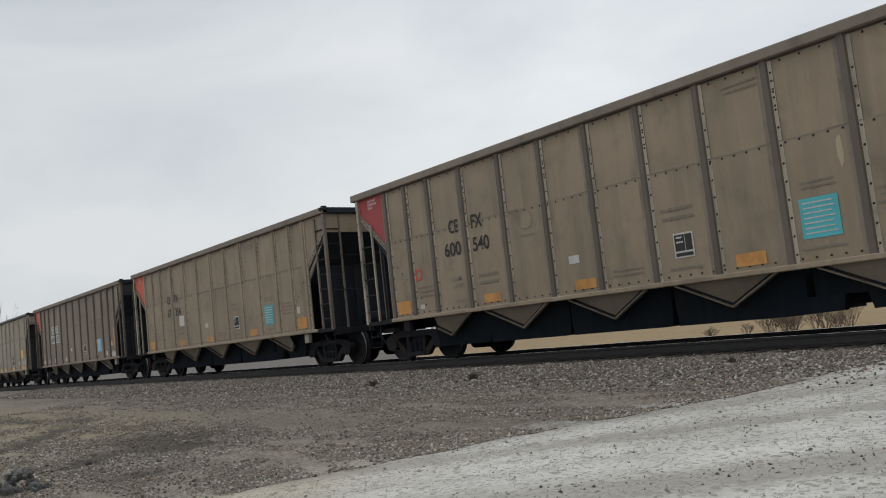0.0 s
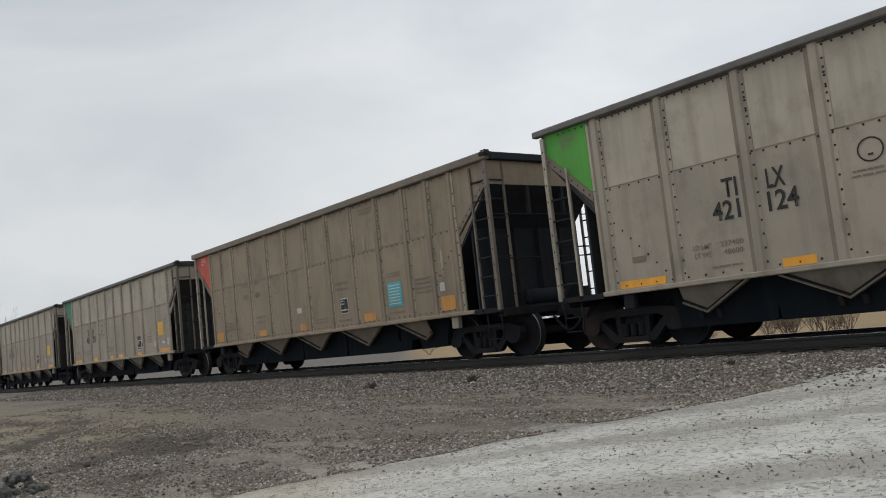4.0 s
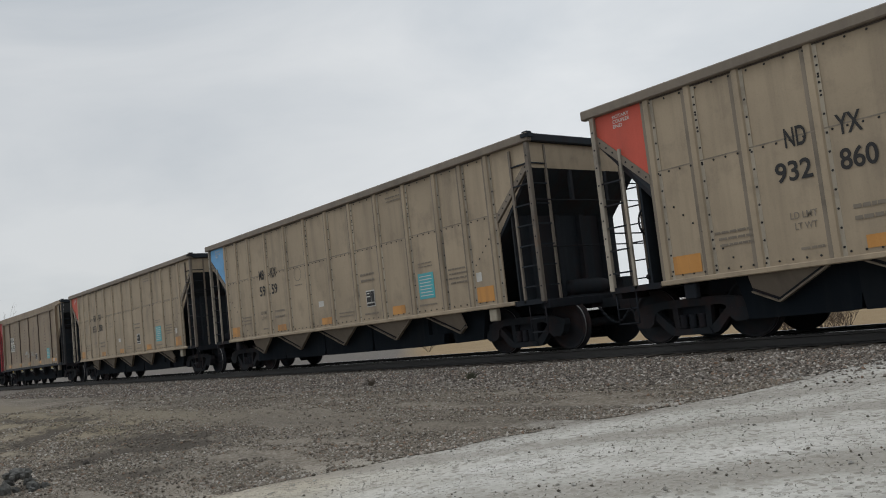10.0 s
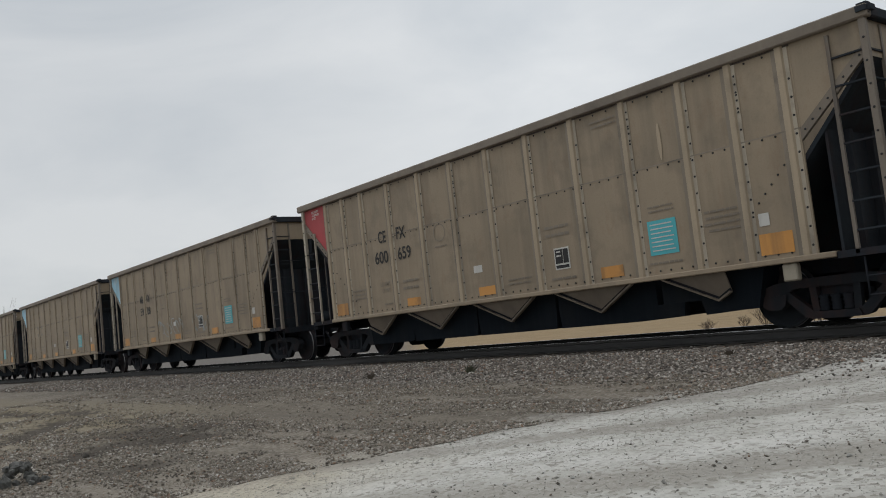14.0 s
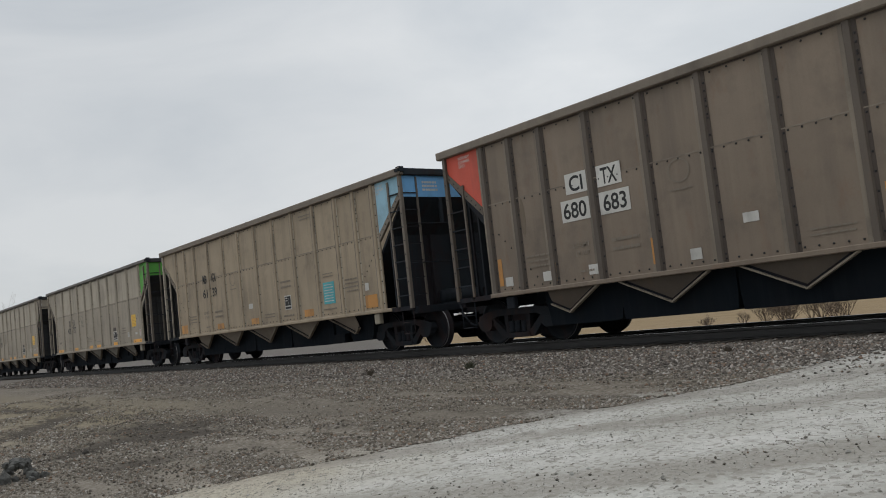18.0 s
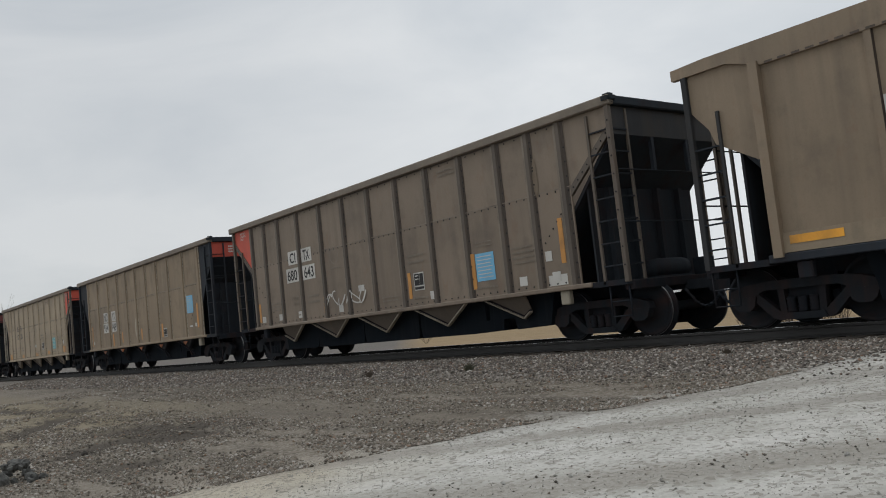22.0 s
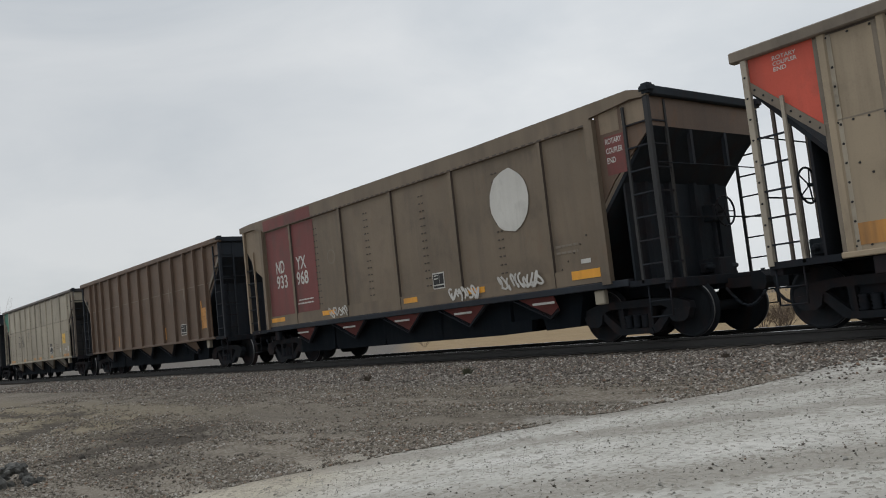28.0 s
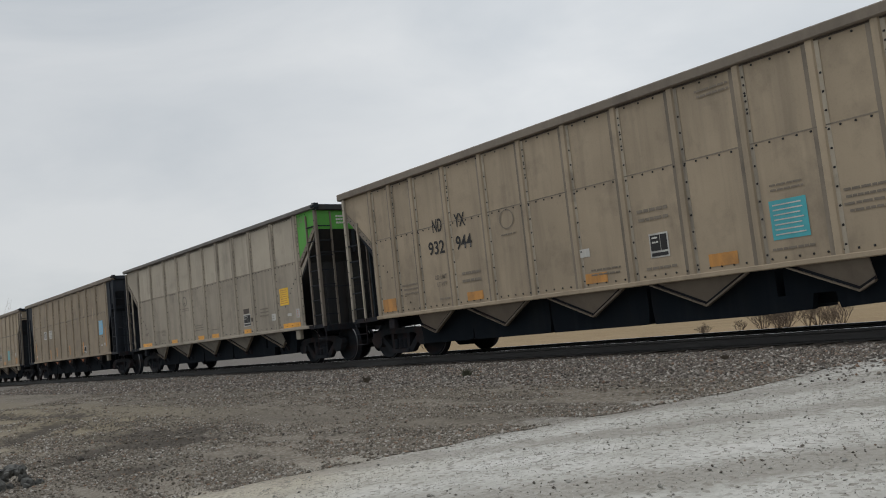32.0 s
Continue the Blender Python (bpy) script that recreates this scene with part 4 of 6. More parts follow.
def underframe(car, kind, shared):
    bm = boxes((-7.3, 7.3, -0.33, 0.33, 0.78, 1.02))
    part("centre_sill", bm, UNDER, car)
    deep = 0.31
    bays = BAYS if kind in ("wide", "many") else BAYS_STEEL
    w = 1.10
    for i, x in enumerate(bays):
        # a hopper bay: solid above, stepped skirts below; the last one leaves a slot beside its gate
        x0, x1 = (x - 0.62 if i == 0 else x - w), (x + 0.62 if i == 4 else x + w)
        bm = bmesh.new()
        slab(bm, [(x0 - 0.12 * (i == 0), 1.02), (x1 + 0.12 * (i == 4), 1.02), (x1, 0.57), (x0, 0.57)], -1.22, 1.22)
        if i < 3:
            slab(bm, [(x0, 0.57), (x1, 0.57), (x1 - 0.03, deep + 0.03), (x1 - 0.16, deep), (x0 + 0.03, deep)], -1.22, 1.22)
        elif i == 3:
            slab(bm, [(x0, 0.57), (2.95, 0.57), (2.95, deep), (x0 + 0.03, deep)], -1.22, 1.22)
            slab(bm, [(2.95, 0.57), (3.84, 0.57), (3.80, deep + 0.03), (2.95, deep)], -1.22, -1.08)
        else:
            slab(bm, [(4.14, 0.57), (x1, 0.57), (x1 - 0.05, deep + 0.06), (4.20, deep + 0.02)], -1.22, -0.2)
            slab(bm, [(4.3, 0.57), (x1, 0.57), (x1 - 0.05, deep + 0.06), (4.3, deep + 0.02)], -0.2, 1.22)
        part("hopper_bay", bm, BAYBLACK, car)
        # triangular gusset plates with a narrow folded rim; the outermost are cut off short
        hw, z0 = (0.86, 0.545) if kind in ("wide", "many") else (0.76, 0.56) if kind != "panel" else (0.74, 0.64)
        la, lb = (-0.36, hw) if i == 0 and kind != "panel" else (-hw, 0.24) if i == 4 and kind != "panel" else (-hw, hw)
        rise = (0.985 - z0) / hw
        outline = [(x + la, 0.985), (x + lb, 0.985)]
        if lb < hw:
            outline.append((x + lb, z0 + rise * lb))
        outline.append((x, z0))
        if la > -hw:
            outline.append((x + la, z0 - rise * la))
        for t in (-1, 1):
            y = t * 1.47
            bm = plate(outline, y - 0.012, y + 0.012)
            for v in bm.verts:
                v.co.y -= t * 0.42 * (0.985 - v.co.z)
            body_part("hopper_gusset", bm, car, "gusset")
            if t > 0:
                continue
            bm = bmesh.new()
            for q, reach in ((-1, -la), (1, lb)):
                # second strip is a dark band painting the rim's shadow on the plate
                for lo, hi, out, mat in ((-0.016, 0.014, 0.075, 0), (0.014, 0.062, 0.016, 1)):
                    pts = [(x, z0 + lo), (x + q * reach, z0 + rise * reach + lo), (x + q * reach, z0 + rise * reach + hi), (x, z0 + hi)]
                    slab(bm, pts if q > 0 else list(reversed(pts)), y - out, y + 0.0, mat)
                if kind == "panel":
                    slab(bm, [(x + q * 0.02, z0 + 0.06), (x + q * 0.07, z0 + 0.06), (x + q * 0.16, z0 - 0.20), (x + q * 0.09, z0 - 0.22)], y - 0.03, y + 0.02, 1)
                if kind == "wide":
                    box(bm, x + q * 0.16 - 0.035, x + q * 0.16 + 0.035, y - 0.02, y + 0.05, z0 - 0.11, z0 + 0.03, 1)
            for v in bm.verts:
                v.co.y += 0.42 * (0.985 - v.co.z)
            body_part("gusset_rim", bm, car, "rim").data.materials.append(UNDER)
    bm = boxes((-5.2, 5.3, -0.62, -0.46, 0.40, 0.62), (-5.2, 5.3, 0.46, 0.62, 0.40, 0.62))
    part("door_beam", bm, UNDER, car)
    for s in (-1, 1):
        bm = boxes((s * 5.82 - 0.11, s * 5.82 + 0.11, -1.54, -1.42, 0.72, 0.98))
        body_part("jacking_pad", bevelled(bm, 0.02), car, "pad", material=PALE if s > 0 else UNDER)


def hopper_car(kind):
    """A master car of one kind: wide (few broad posts), many (thirteen posts), panel (dark ends), rib, smooth."""
    car = new("hopper_car")
    shared = {}
    top = {"smooth": 3.95, "wide": 4.18}.get(kind, 4.14)
    seam = 2.90
    sill = 1.06 if kind != "smooth" else 1.12
    for t in (-1, 1):
        y0, y1 = (t * (SIDE - 0.03), t * SIDE)
        y0, y1 = min(y0, y1), max(y0, y1)
        dy = t * 0.008
        if kind == "smooth":
            body_part("side_sheet", boxes((-BODY + 0.2, BODY - 0.1, y0, y1, sill, top)), car)
        else:
            body_part("upper_sheet", boxes((-BODY, BODY, y0, y1, seam, top)), car, "upper")
            body_part("lower_sheet", boxes((-BODY, BODY, y0 + dy, y1 + dy, sill, seam)), car)
            if t < 0:
                # thin dark strip stands in for the shade below the overhanging chord
                part("chord_lap", boxes((-BODY, BODY, -SIDE - 0.012, -SIDE - 0.002, top - 0.042, top - 0.016)), GRIME_SHADE_BROWN, car)
                part("seam_lap", boxes((-BODY, BODY, -SIDE - 0.012, -SIDE - 0.009, seam - 0.022, seam - 0.001)), GRIME_SHADE, car)
        for s in (-1, 1):
            pts = [(s * 7.26, max(top, 4.13)), (s * (BODY + 0.003), max(top, 4.13)), (s * (BODY + 0.003), 2.86), (s * 7.26, 3.80)]
            if kind == "panel":
                pts = [(s * 7.26, 4.13), (s * (BODY + 0.003), 4.13), (s * (BODY + 0.003), 2.1), (s * 6.75, 2.9), (s * 7.26, 3.45)]
            if kind == "rib":
                pts = [(s * 7.26, 4.13), (s * (BODY + 0.003), 4.13), (s * (BODY + 0.003), 2.80), (s * 7.26, 3.80)]
            if kind == "smooth":
                e = s * (BODY - (0.2 if s < 0 else 0.1) + 0.003)
                pts = [(s * 7.26, 4.13), (e, 4.13), (e, 2.45), (s * 6.9, 2.95), (s * 6.98, 3.2), (s * 7.26, 3.55)]
                if s > 0:
                    pts = [(7.26, 4.13), (e, 4.13), (e, 2.48), (6.45, 2.84), (7.26, 3.58)]
            body_part("corner_panel", plate(pts if s < 0 else list(reversed(pts)), y0, y1), car, ("left" if s < 0 else "right") + "_corner")
            if kind in ("wide", "many", "rib"):
                a, b = Vector((s * 7.26, 3.81)), Vector((s * BODY, 2.87 if kind != "rib" else 2.8))
                n = Vector((0, 0.17))
                pts = [tuple(a), tuple(a - n), tuple(b - n), tuple(b)]
                body_part("diagonal_flange", plate(pts if s < 0 else list(reversed(pts)), min(t * 1.56, t * 1.50), max(t * 1.56, t * 1.50)), car, "flange")
    # posts, one mesh a kind of post
    spots = {"wide": POSTS_WIDE, "panel": POSTS_WIDE, "many": POSTS_MANY, "rib": POSTS_MANY, "smooth": POSTS_SMOOTH}[kind]
    w = {"wide": 0.075, "panel": 0.09, "many": 0.062, "rib": 0.05, "smooth": 0.06}[kind]
    d = {"wide": 0.042, "panel": 0.05, "many": 0.045, "rib": 0.10, "smooth": 0.05}[kind]
    bm = bmesh.new()
    z1 = top
    for z0, z2 in ((sill, z1),):
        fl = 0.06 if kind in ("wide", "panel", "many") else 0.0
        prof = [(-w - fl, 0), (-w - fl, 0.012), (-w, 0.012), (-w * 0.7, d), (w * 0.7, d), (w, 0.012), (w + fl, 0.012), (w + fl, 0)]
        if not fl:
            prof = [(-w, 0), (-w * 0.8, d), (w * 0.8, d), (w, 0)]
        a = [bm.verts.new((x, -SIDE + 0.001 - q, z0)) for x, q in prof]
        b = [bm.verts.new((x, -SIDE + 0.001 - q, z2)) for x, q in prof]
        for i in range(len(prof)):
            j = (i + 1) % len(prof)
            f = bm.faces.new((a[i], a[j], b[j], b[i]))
            # side light painted on: left flange darker, right lighter; smooth posts darken right
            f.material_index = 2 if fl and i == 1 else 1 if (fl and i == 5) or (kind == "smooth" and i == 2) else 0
        bm.faces.new(a)
        bm.faces.new(b)
    bmesh.ops.recalc_face_normals(bm, faces=bm.faces[:])
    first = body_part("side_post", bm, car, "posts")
    first.data.materials.append(LIT_FLANGE if kind != "smooth" else GRIME_SHADE_BROWN)
    first.data.materials.append(GRIME_SHADE)
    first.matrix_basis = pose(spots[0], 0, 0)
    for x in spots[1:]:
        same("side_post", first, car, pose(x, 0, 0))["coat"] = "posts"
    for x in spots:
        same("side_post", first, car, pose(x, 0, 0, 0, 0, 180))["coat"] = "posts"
    # top chord along the sides, side sill
    for t in (-1, 1):
        if kind == "smooth":
            pts = [(-7.48, 4.12), (-6.55, 4.12), (-6.0, 3.93), (6.05, 3.93), (6.12, 4.05), (7.0, 4.14), (7.30, 4.10), (7.36, 4.20), (6.95, 4.31), (3.0, 4.27), (-3.0, 4.30), (-6.9, 4.32), (-7.48, 4.29)]
            body_part("top_chord", plate(pts, min(t * 1.50, t * 1.60), max(t * 1.50, t * 1.60)), car, "chord")
            for x, ww in ((-6.12, 0.07), (6.10, 0.09)):
                body_part("end_side_post", boxes((x - ww, x + ww, min(t * 1.53, t * 1.64), max(t * 1.53, t * 1.64), 1.06, 4.0)), car, "posts")
            body_part("sill_band", boxes((-6.1, 6.1, min(t * 1.535, t * 1.575), max(t * 1.535, t * 1.575), 1.12, 1.41)), car, "band")
        else:
            bm = boxes((-HALF - 0.10, HALF, min(t * 1.49, t * 1.63), max(t * 1.49, t * 1.63), 4.175 if kind == "wide" else 4.125, 4.30))
            body_part("top_chord", bevelled(bm, 0.02), car, "chord")
        bm = bmesh.new()
        zz = 1.07 if kind != "smooth" else 1.11
        box(bm, -BODY - 0.02, BODY + 0.25, min(t * 1.44, t * 1.60), max(t * 1.44, t * 1.60), 0.985, zz)
        body_part("side_sill", bevelled(bm, 0.012), car, "sill")
        for s in (-1, 1):
            bm = boxes((min(s * 7.32, s * (BODY + (0.26 if s > 0 else 0.03))), max(s * 7.32, s * (BODY + (0.26 if s > 0 else 0.03))), min(t * 1.46, t * 1.58), max(t * 1.46, t * 1.58), 0.96, 1.06))
            body_part("corner_sill", bm, car, "dark")
    # rivet heads on the side that is seen and on the other
    rows = []
    if kind in ("wide", "panel", "many"):
        gap = {"wide": 0.21, "panel": 0.18, "many": 0.27}[kind]
        for i, x in enumerate(spots):
            for k in range(int(2.85 / gap)):
                rows.append((x + w + 0.03, 1.20 + gap * k))
                if kind == "panel":
                    rows.append((x - w - 0.03, 1.20 + gap * k))
            if i % 2 or kind == "wide":
                for k in range(5):
                    rows.append((x + w + 0.03, 3.42 + 0.125 * k))
        if kind == "wide":
            for k in range(100):
                rows.append((-6.9 + k * 0.138, 4.115))
            for k in range(42):
                rows.append((-6.1 + k * 0.3, 1.13))
        elif kind == "many":
            for k in range(62):
                rows.append((-6.1 + k * 0.2, 1.13))
            for k in range(44):
                rows.append((-6.1 + k * 0.285, 4.06))
        for k in range(62):
            rows.append((-6.1 + k * 0.2, seam - 0.05))
        for k in range(7):
            rows.append((-5.9 + k * 0.15, 2.25 - k * 0.16))
            rows.append((5.97 - k * 0.113, 2.41 - k * 0.12))
    if kind == "smooth":
        for k in range(5):
            rows.append((5.7 - 0.16 * k, 2.0 - 0.14 * k))
    if kind == "rib":
        for k in range(5):
            rows.append((5.95 - 0.12 * k, 2.1 - 0.15 * k))
    y = -SIDE - (0.012 if kind != "smooth" else 0.004)
    if kind in ("wide", "many"):
        for s in (-1, 1):
            for k in range(8):
                a = k / 7
                rows.append((s * (7.18 - 0.84 * a), 3.65 - 0.80 * a, -1.56))
            for k in range(9):
                rows.append((s * 7.28, 1.3 + 0.32 * k, -1.60))
    bm = rivets([r if len(r) > 2 else (*r, y) for r in rows], y)
    if kind == "smooth":
        # twin columns of short weld dashes between the posts, a row under the chord
        for a, b in zip([-6.1] + spots, spots + [6.1]):
            if b - a > 1.6:
                for k in range(13):
                    for q in (-0.075, 0.035):
                        box(bm, (a + b) / 2 + q, (a + b) / 2 + q + 0.055, y - 0.008, y + 0.002, 1.55 + k * 0.17, 1.578 + k * 0.17)
        for k in range(60):
            box(bm, -5.95 + k * 0.2, -5.83 + k * 0.2, -1.602, -1.598, 3.935, 3.965)
    rv = part("rivets", bm, INK if kind != "smooth" else GRIME_SHADE_BROWN, car)
    tagged(rv, kind="stuff")
    ends_of(car, kind)
    underframe(car, kind, shared)
    trucks = {}
    truck_on(car, -6.17, trucks)
    truck_on(car, 6.17, trucks)
    return car

MASTERS = {kind: hopper_car(kind) for kind in ("wide", "many", "panel", "rib", "smooth")}
USED = set()

# ---------- lettering and placards on the near side ----------
FACE = -SIDE - 0.013


def decal(car, name, x0, x1, z0, z1, mat, label="", y=FACE, cut=0.0):
    """A thin sticker or paint patch; cut: how ragged its outline is."""
    bm = bmesh.new()
    if cut:
        rng = random.Random(int(1000 * (x0 + z0)))
        pts = []
        for k in range(22):
            a = 2 * math.pi * k / 22
            s = 1 + rng.uniform(-cut, cut)
            pts.append(((x0 + x1) / 2 + s * (x1 - x0) / 2 * math.cos(a), (z0 + z1) / 2 + s * (z1 - z0) / 2 * math.sin(a)))
        slab(bm, pts, y - 0.003, y)
    else:
        box(bm, x0, x1, y - 0.003, y, z0, z1)
    return part(name, bm, mat, car, label)


def bars(car, x0, x1, z0, z1, n, mat, name="stencil_text", y=FACE - 0.004, seed=1):
    """Rows of small print that cannot be read, as plain bars."""
    bm = bmesh.new()
    rng = random.Random(seed + int(100 * (x0 + z0)))
    h = (z1 - z0) / n
    for i in range(n):
        z = z1 - (i + 0.75) * h
        x = x0 + rng.uniform(0, 0.12) * (x1 - x0)
        while x < x1 - 0.03:
            w = min(rng.uniform(0.06, 0.16), x1 - x)
            box(bm, x, x + w * 0.85, y - 0.002, y, z, z + h * 0.36)
            x += w
    return tagged(part(name, bm, mat, car), kind="stuff")


def lettering(car, words, x0, x1, z0, z1, mat, y=FACE - 0.004):
    """Letters fitted to a box on the side."""
    curve = bpy.data.curves.new("letters", "FONT")
    curve.body = words
    curve.offset = 0.018
    tmp = bpy.data.objects.new("letters", curve)
    me = bpy.data.meshes.new_from_object(tmp)
    bpy.data.objects.remove(tmp)
    co = np.array([v.co for v in me.vertices])
    lo, hi = co.min(0), co.max(0)
    sx, sz = (x1 - x0) / (hi[0] - lo[0]), (z1 - z0) / (hi[1] - lo[1])
    # thicken the strokes a little by stacking the outline forward
    for v in me.vertices:
        v.co = (x0 + (v.co.x - lo[0]) * sx, y, z0 + (v.co.y - lo[1]) * sz)
    me.materials.append(mat)
    ob = new("lettering", me)
    ob.parent = car
    return ob


def ring(car, x, z, r, mat, y=FACE - 0.004):
    bm = bmesh.new()
    n = 28
    for k in range(n):
        a, b = 2 * math.pi * k / n, 2 * math.pi * (k + 1) / n
        q = [(x + s * math.cos(c), z + s * math.sin(c)) for s, c in ((r, a), (r, b), (r - 0.022, b), (r - 0.022, a))]
        bm.faces.new([bm.verts.new((p[0], y, p[1])) for p in q])
    bmesh.ops.remove_doubles(bm, verts=bm.verts[:], dist=0.0005)
    bmesh.ops.recalc_face_normals(bm, faces=bm.faces[:])
    return part("round_stencil", bm, mat, car)


def stencil_box(car, x0, x1, z0, z1, y=FACE):
    """The black inspection stencil in a white outline."""
    s = decal(car, "inspection_stencil", x0, x1, z0, z1, WHITE, "white-framed black inspection stencil", y)
    bm = bmesh.new()
    w = x1 - x0
    h = z1 - z0
    box(bm, x0 + 0.025, x0 + 0.56 * w, y - 0.008, y - 0.004, z0 + 0.28 * h, z1 - 0.03)
    box(bm, x0 + 0.60 * w, x1 - 0.025, y - 0.008, y - 0.004, z0 + 0.28 * h, z1 - 0.03)
    box(bm, x0 + 0.025, x1 - 0.025, y - 0.008, y - 0.004, z0 + 0.025, z0 + 0.20 * h)
    part("black_field", bm, INK, s)
    bars(s, x0 + 0.05, x0 + 0.5 * w, z1 - 0.45 * h, z1 - 0.08 * h, 2, WHITE, "small_print", y - 0.010)


def placard(car, x0, x1, z0, z1, mat, label, n=6, ink=None, y=FACE):
    s = decal(car, "placard", x0, x1, z0, z1, mat, label, y)
    bm = bmesh.new()
    h = (z1 - z0) / (n + 1)
    rng = random.Random(n)
    for i in range(n):
        z = z1 - (i + 1.0) * h
        box(bm, x0 + 0.05, x1 - 0.05 - rng.uniform(0, 0.08), y - 0.007, y - 0.004, z - h * 0.10, z + h * 0.16)
    part("print", bm, ink or WHITE, s)


def scrawl(car, x0, x1, z0, z1, mat, seed, loops=5, w=0.018, y=FACE - 0.006):
    """Spray-can scribble: a few looping strokes."""
    rng = random.Random(seed)
    bm = bmesh.new()
    for s in range(loops):
        cx = x0 + (s + 0.5) * (x1 - x0) / loops
        rx, rz = (x1 - x0) / loops * rng.uniform(0.35, 0.75), (z1 - z0) * rng.uniform(0.3, 0.5)
        cz = (z0 + z1) / 2 + rng.uniform(-0.1, 0.1) * (z1 - z0)
        ph, f1 = rng.uniform(0, 6.28), rng.choice((1, 1, 2))
        last = None
        for k in range(26):
            a = k / 25 * 6.0
            p = Vector((cx + rx * math.cos(a + ph), cz + rz * math.sin(f1 * a * 0.7 + ph)))
            if last is not None and (p - last).length > 1e-4:
                n = (p - last).normalized()
                n = Vector((-n.y, n.x)) * w
                bm.faces.new([bm.verts.new((q.x, y - 0.00015 * (26 * s + k), q.y)) for q in (last - n, p - n, p + n, last + n)])
            last = p
    bmesh.ops.recalc_face_normals(bm, faces=bm.faces[:])
    return tagged(part("graffiti", bm, mat, car, "sprayed scribble"), kind="stuff")


def marks_wide(car, a, b, c, d, bright=True):
    amber = AMBER if bright else AMBER_DULL
    if a:
        lettering(car, a, -3.83, -3.58, 2.27, 2.57, INK)
        lettering(car, b, -3.12, -2.84, 2.27, 2.57, INK)
        lettering(car, c, -4.04, -3.58, 1.93, 2.23, INK)
        lettering(car, d, -3.14, -2.68, 1.93, 2.23, INK)
    ring(car, -1.66, 2.50, 0.17, INK)
    bars(car, -1.70, -1.62, 2.40, 2.48, 1, INK)
    bars(car, -2.0, -1.35, 2.14, 2.28, 2, FADED)
    for x0, x1 in ((-5.93, -5.02), (-3.05, -2.56), (-0.75, -0.28), (0.36, 0.87), (2.68, 3.13), (5.10, 6.04)):
        decal(car, "reflector", x0, x1, 1.08, 1.21, amber, "yellow reflective strip")
    stencil_box(car, 2.70, 3.15, 1.30, 1.67)
    decal(car, "stencil_head", 2.72, 3.08, 1.69, 1.84, GRIME_SHADE_BROWN)
    decal(car, "stencil_tab", 3.19, 3.29, 1.42, 1.54, GRIME_SHADE_BROWN)
    placard(car, 5.03, 5.52, 1.74, 2.23, CHROME_YELLOW, "yellow warning placard", 7, AMBER_DULL)
    placard(car, 4.47, 4.74, 1.35, 1.55, WHITE, "small white notice", 2, FADED)
    decal(car, "sticker", 5.38, 5.60, 1.41, 1.49, WHITE)
    placard(car, 5.86, 6.05, 1.33, 1.58, WHITE, "small white and red notice", 4, RED)
    for words, x0, x1, z in (("LD LMT", -4.46, -4.12, 1.53), ("237400", -3.98, -3.60, 1.53), ("LT WT", -4.44, -4.14, 1.40), ("48600", -3.94, -3.62, 1.40)):
        lettering(car, words, x0, x1, z, z + 0.085, FADED)
    bars(car, -4.2, -3.66, 1.20, 1.27, 1, FADED)
    bars(car, -0.95, -0.25, 1.38, 1.62, 3, FADED)
    bars(car, 0.30, 0.9, 1.32, 1.40, 1, FADED)
    bars(car, 3.75, 4.30, 1.5, 1.8, 3, FADED)
    decal(car, "card_holder", -5.62, -5.36, 1.50, 1.60, TAUPE_DARK)


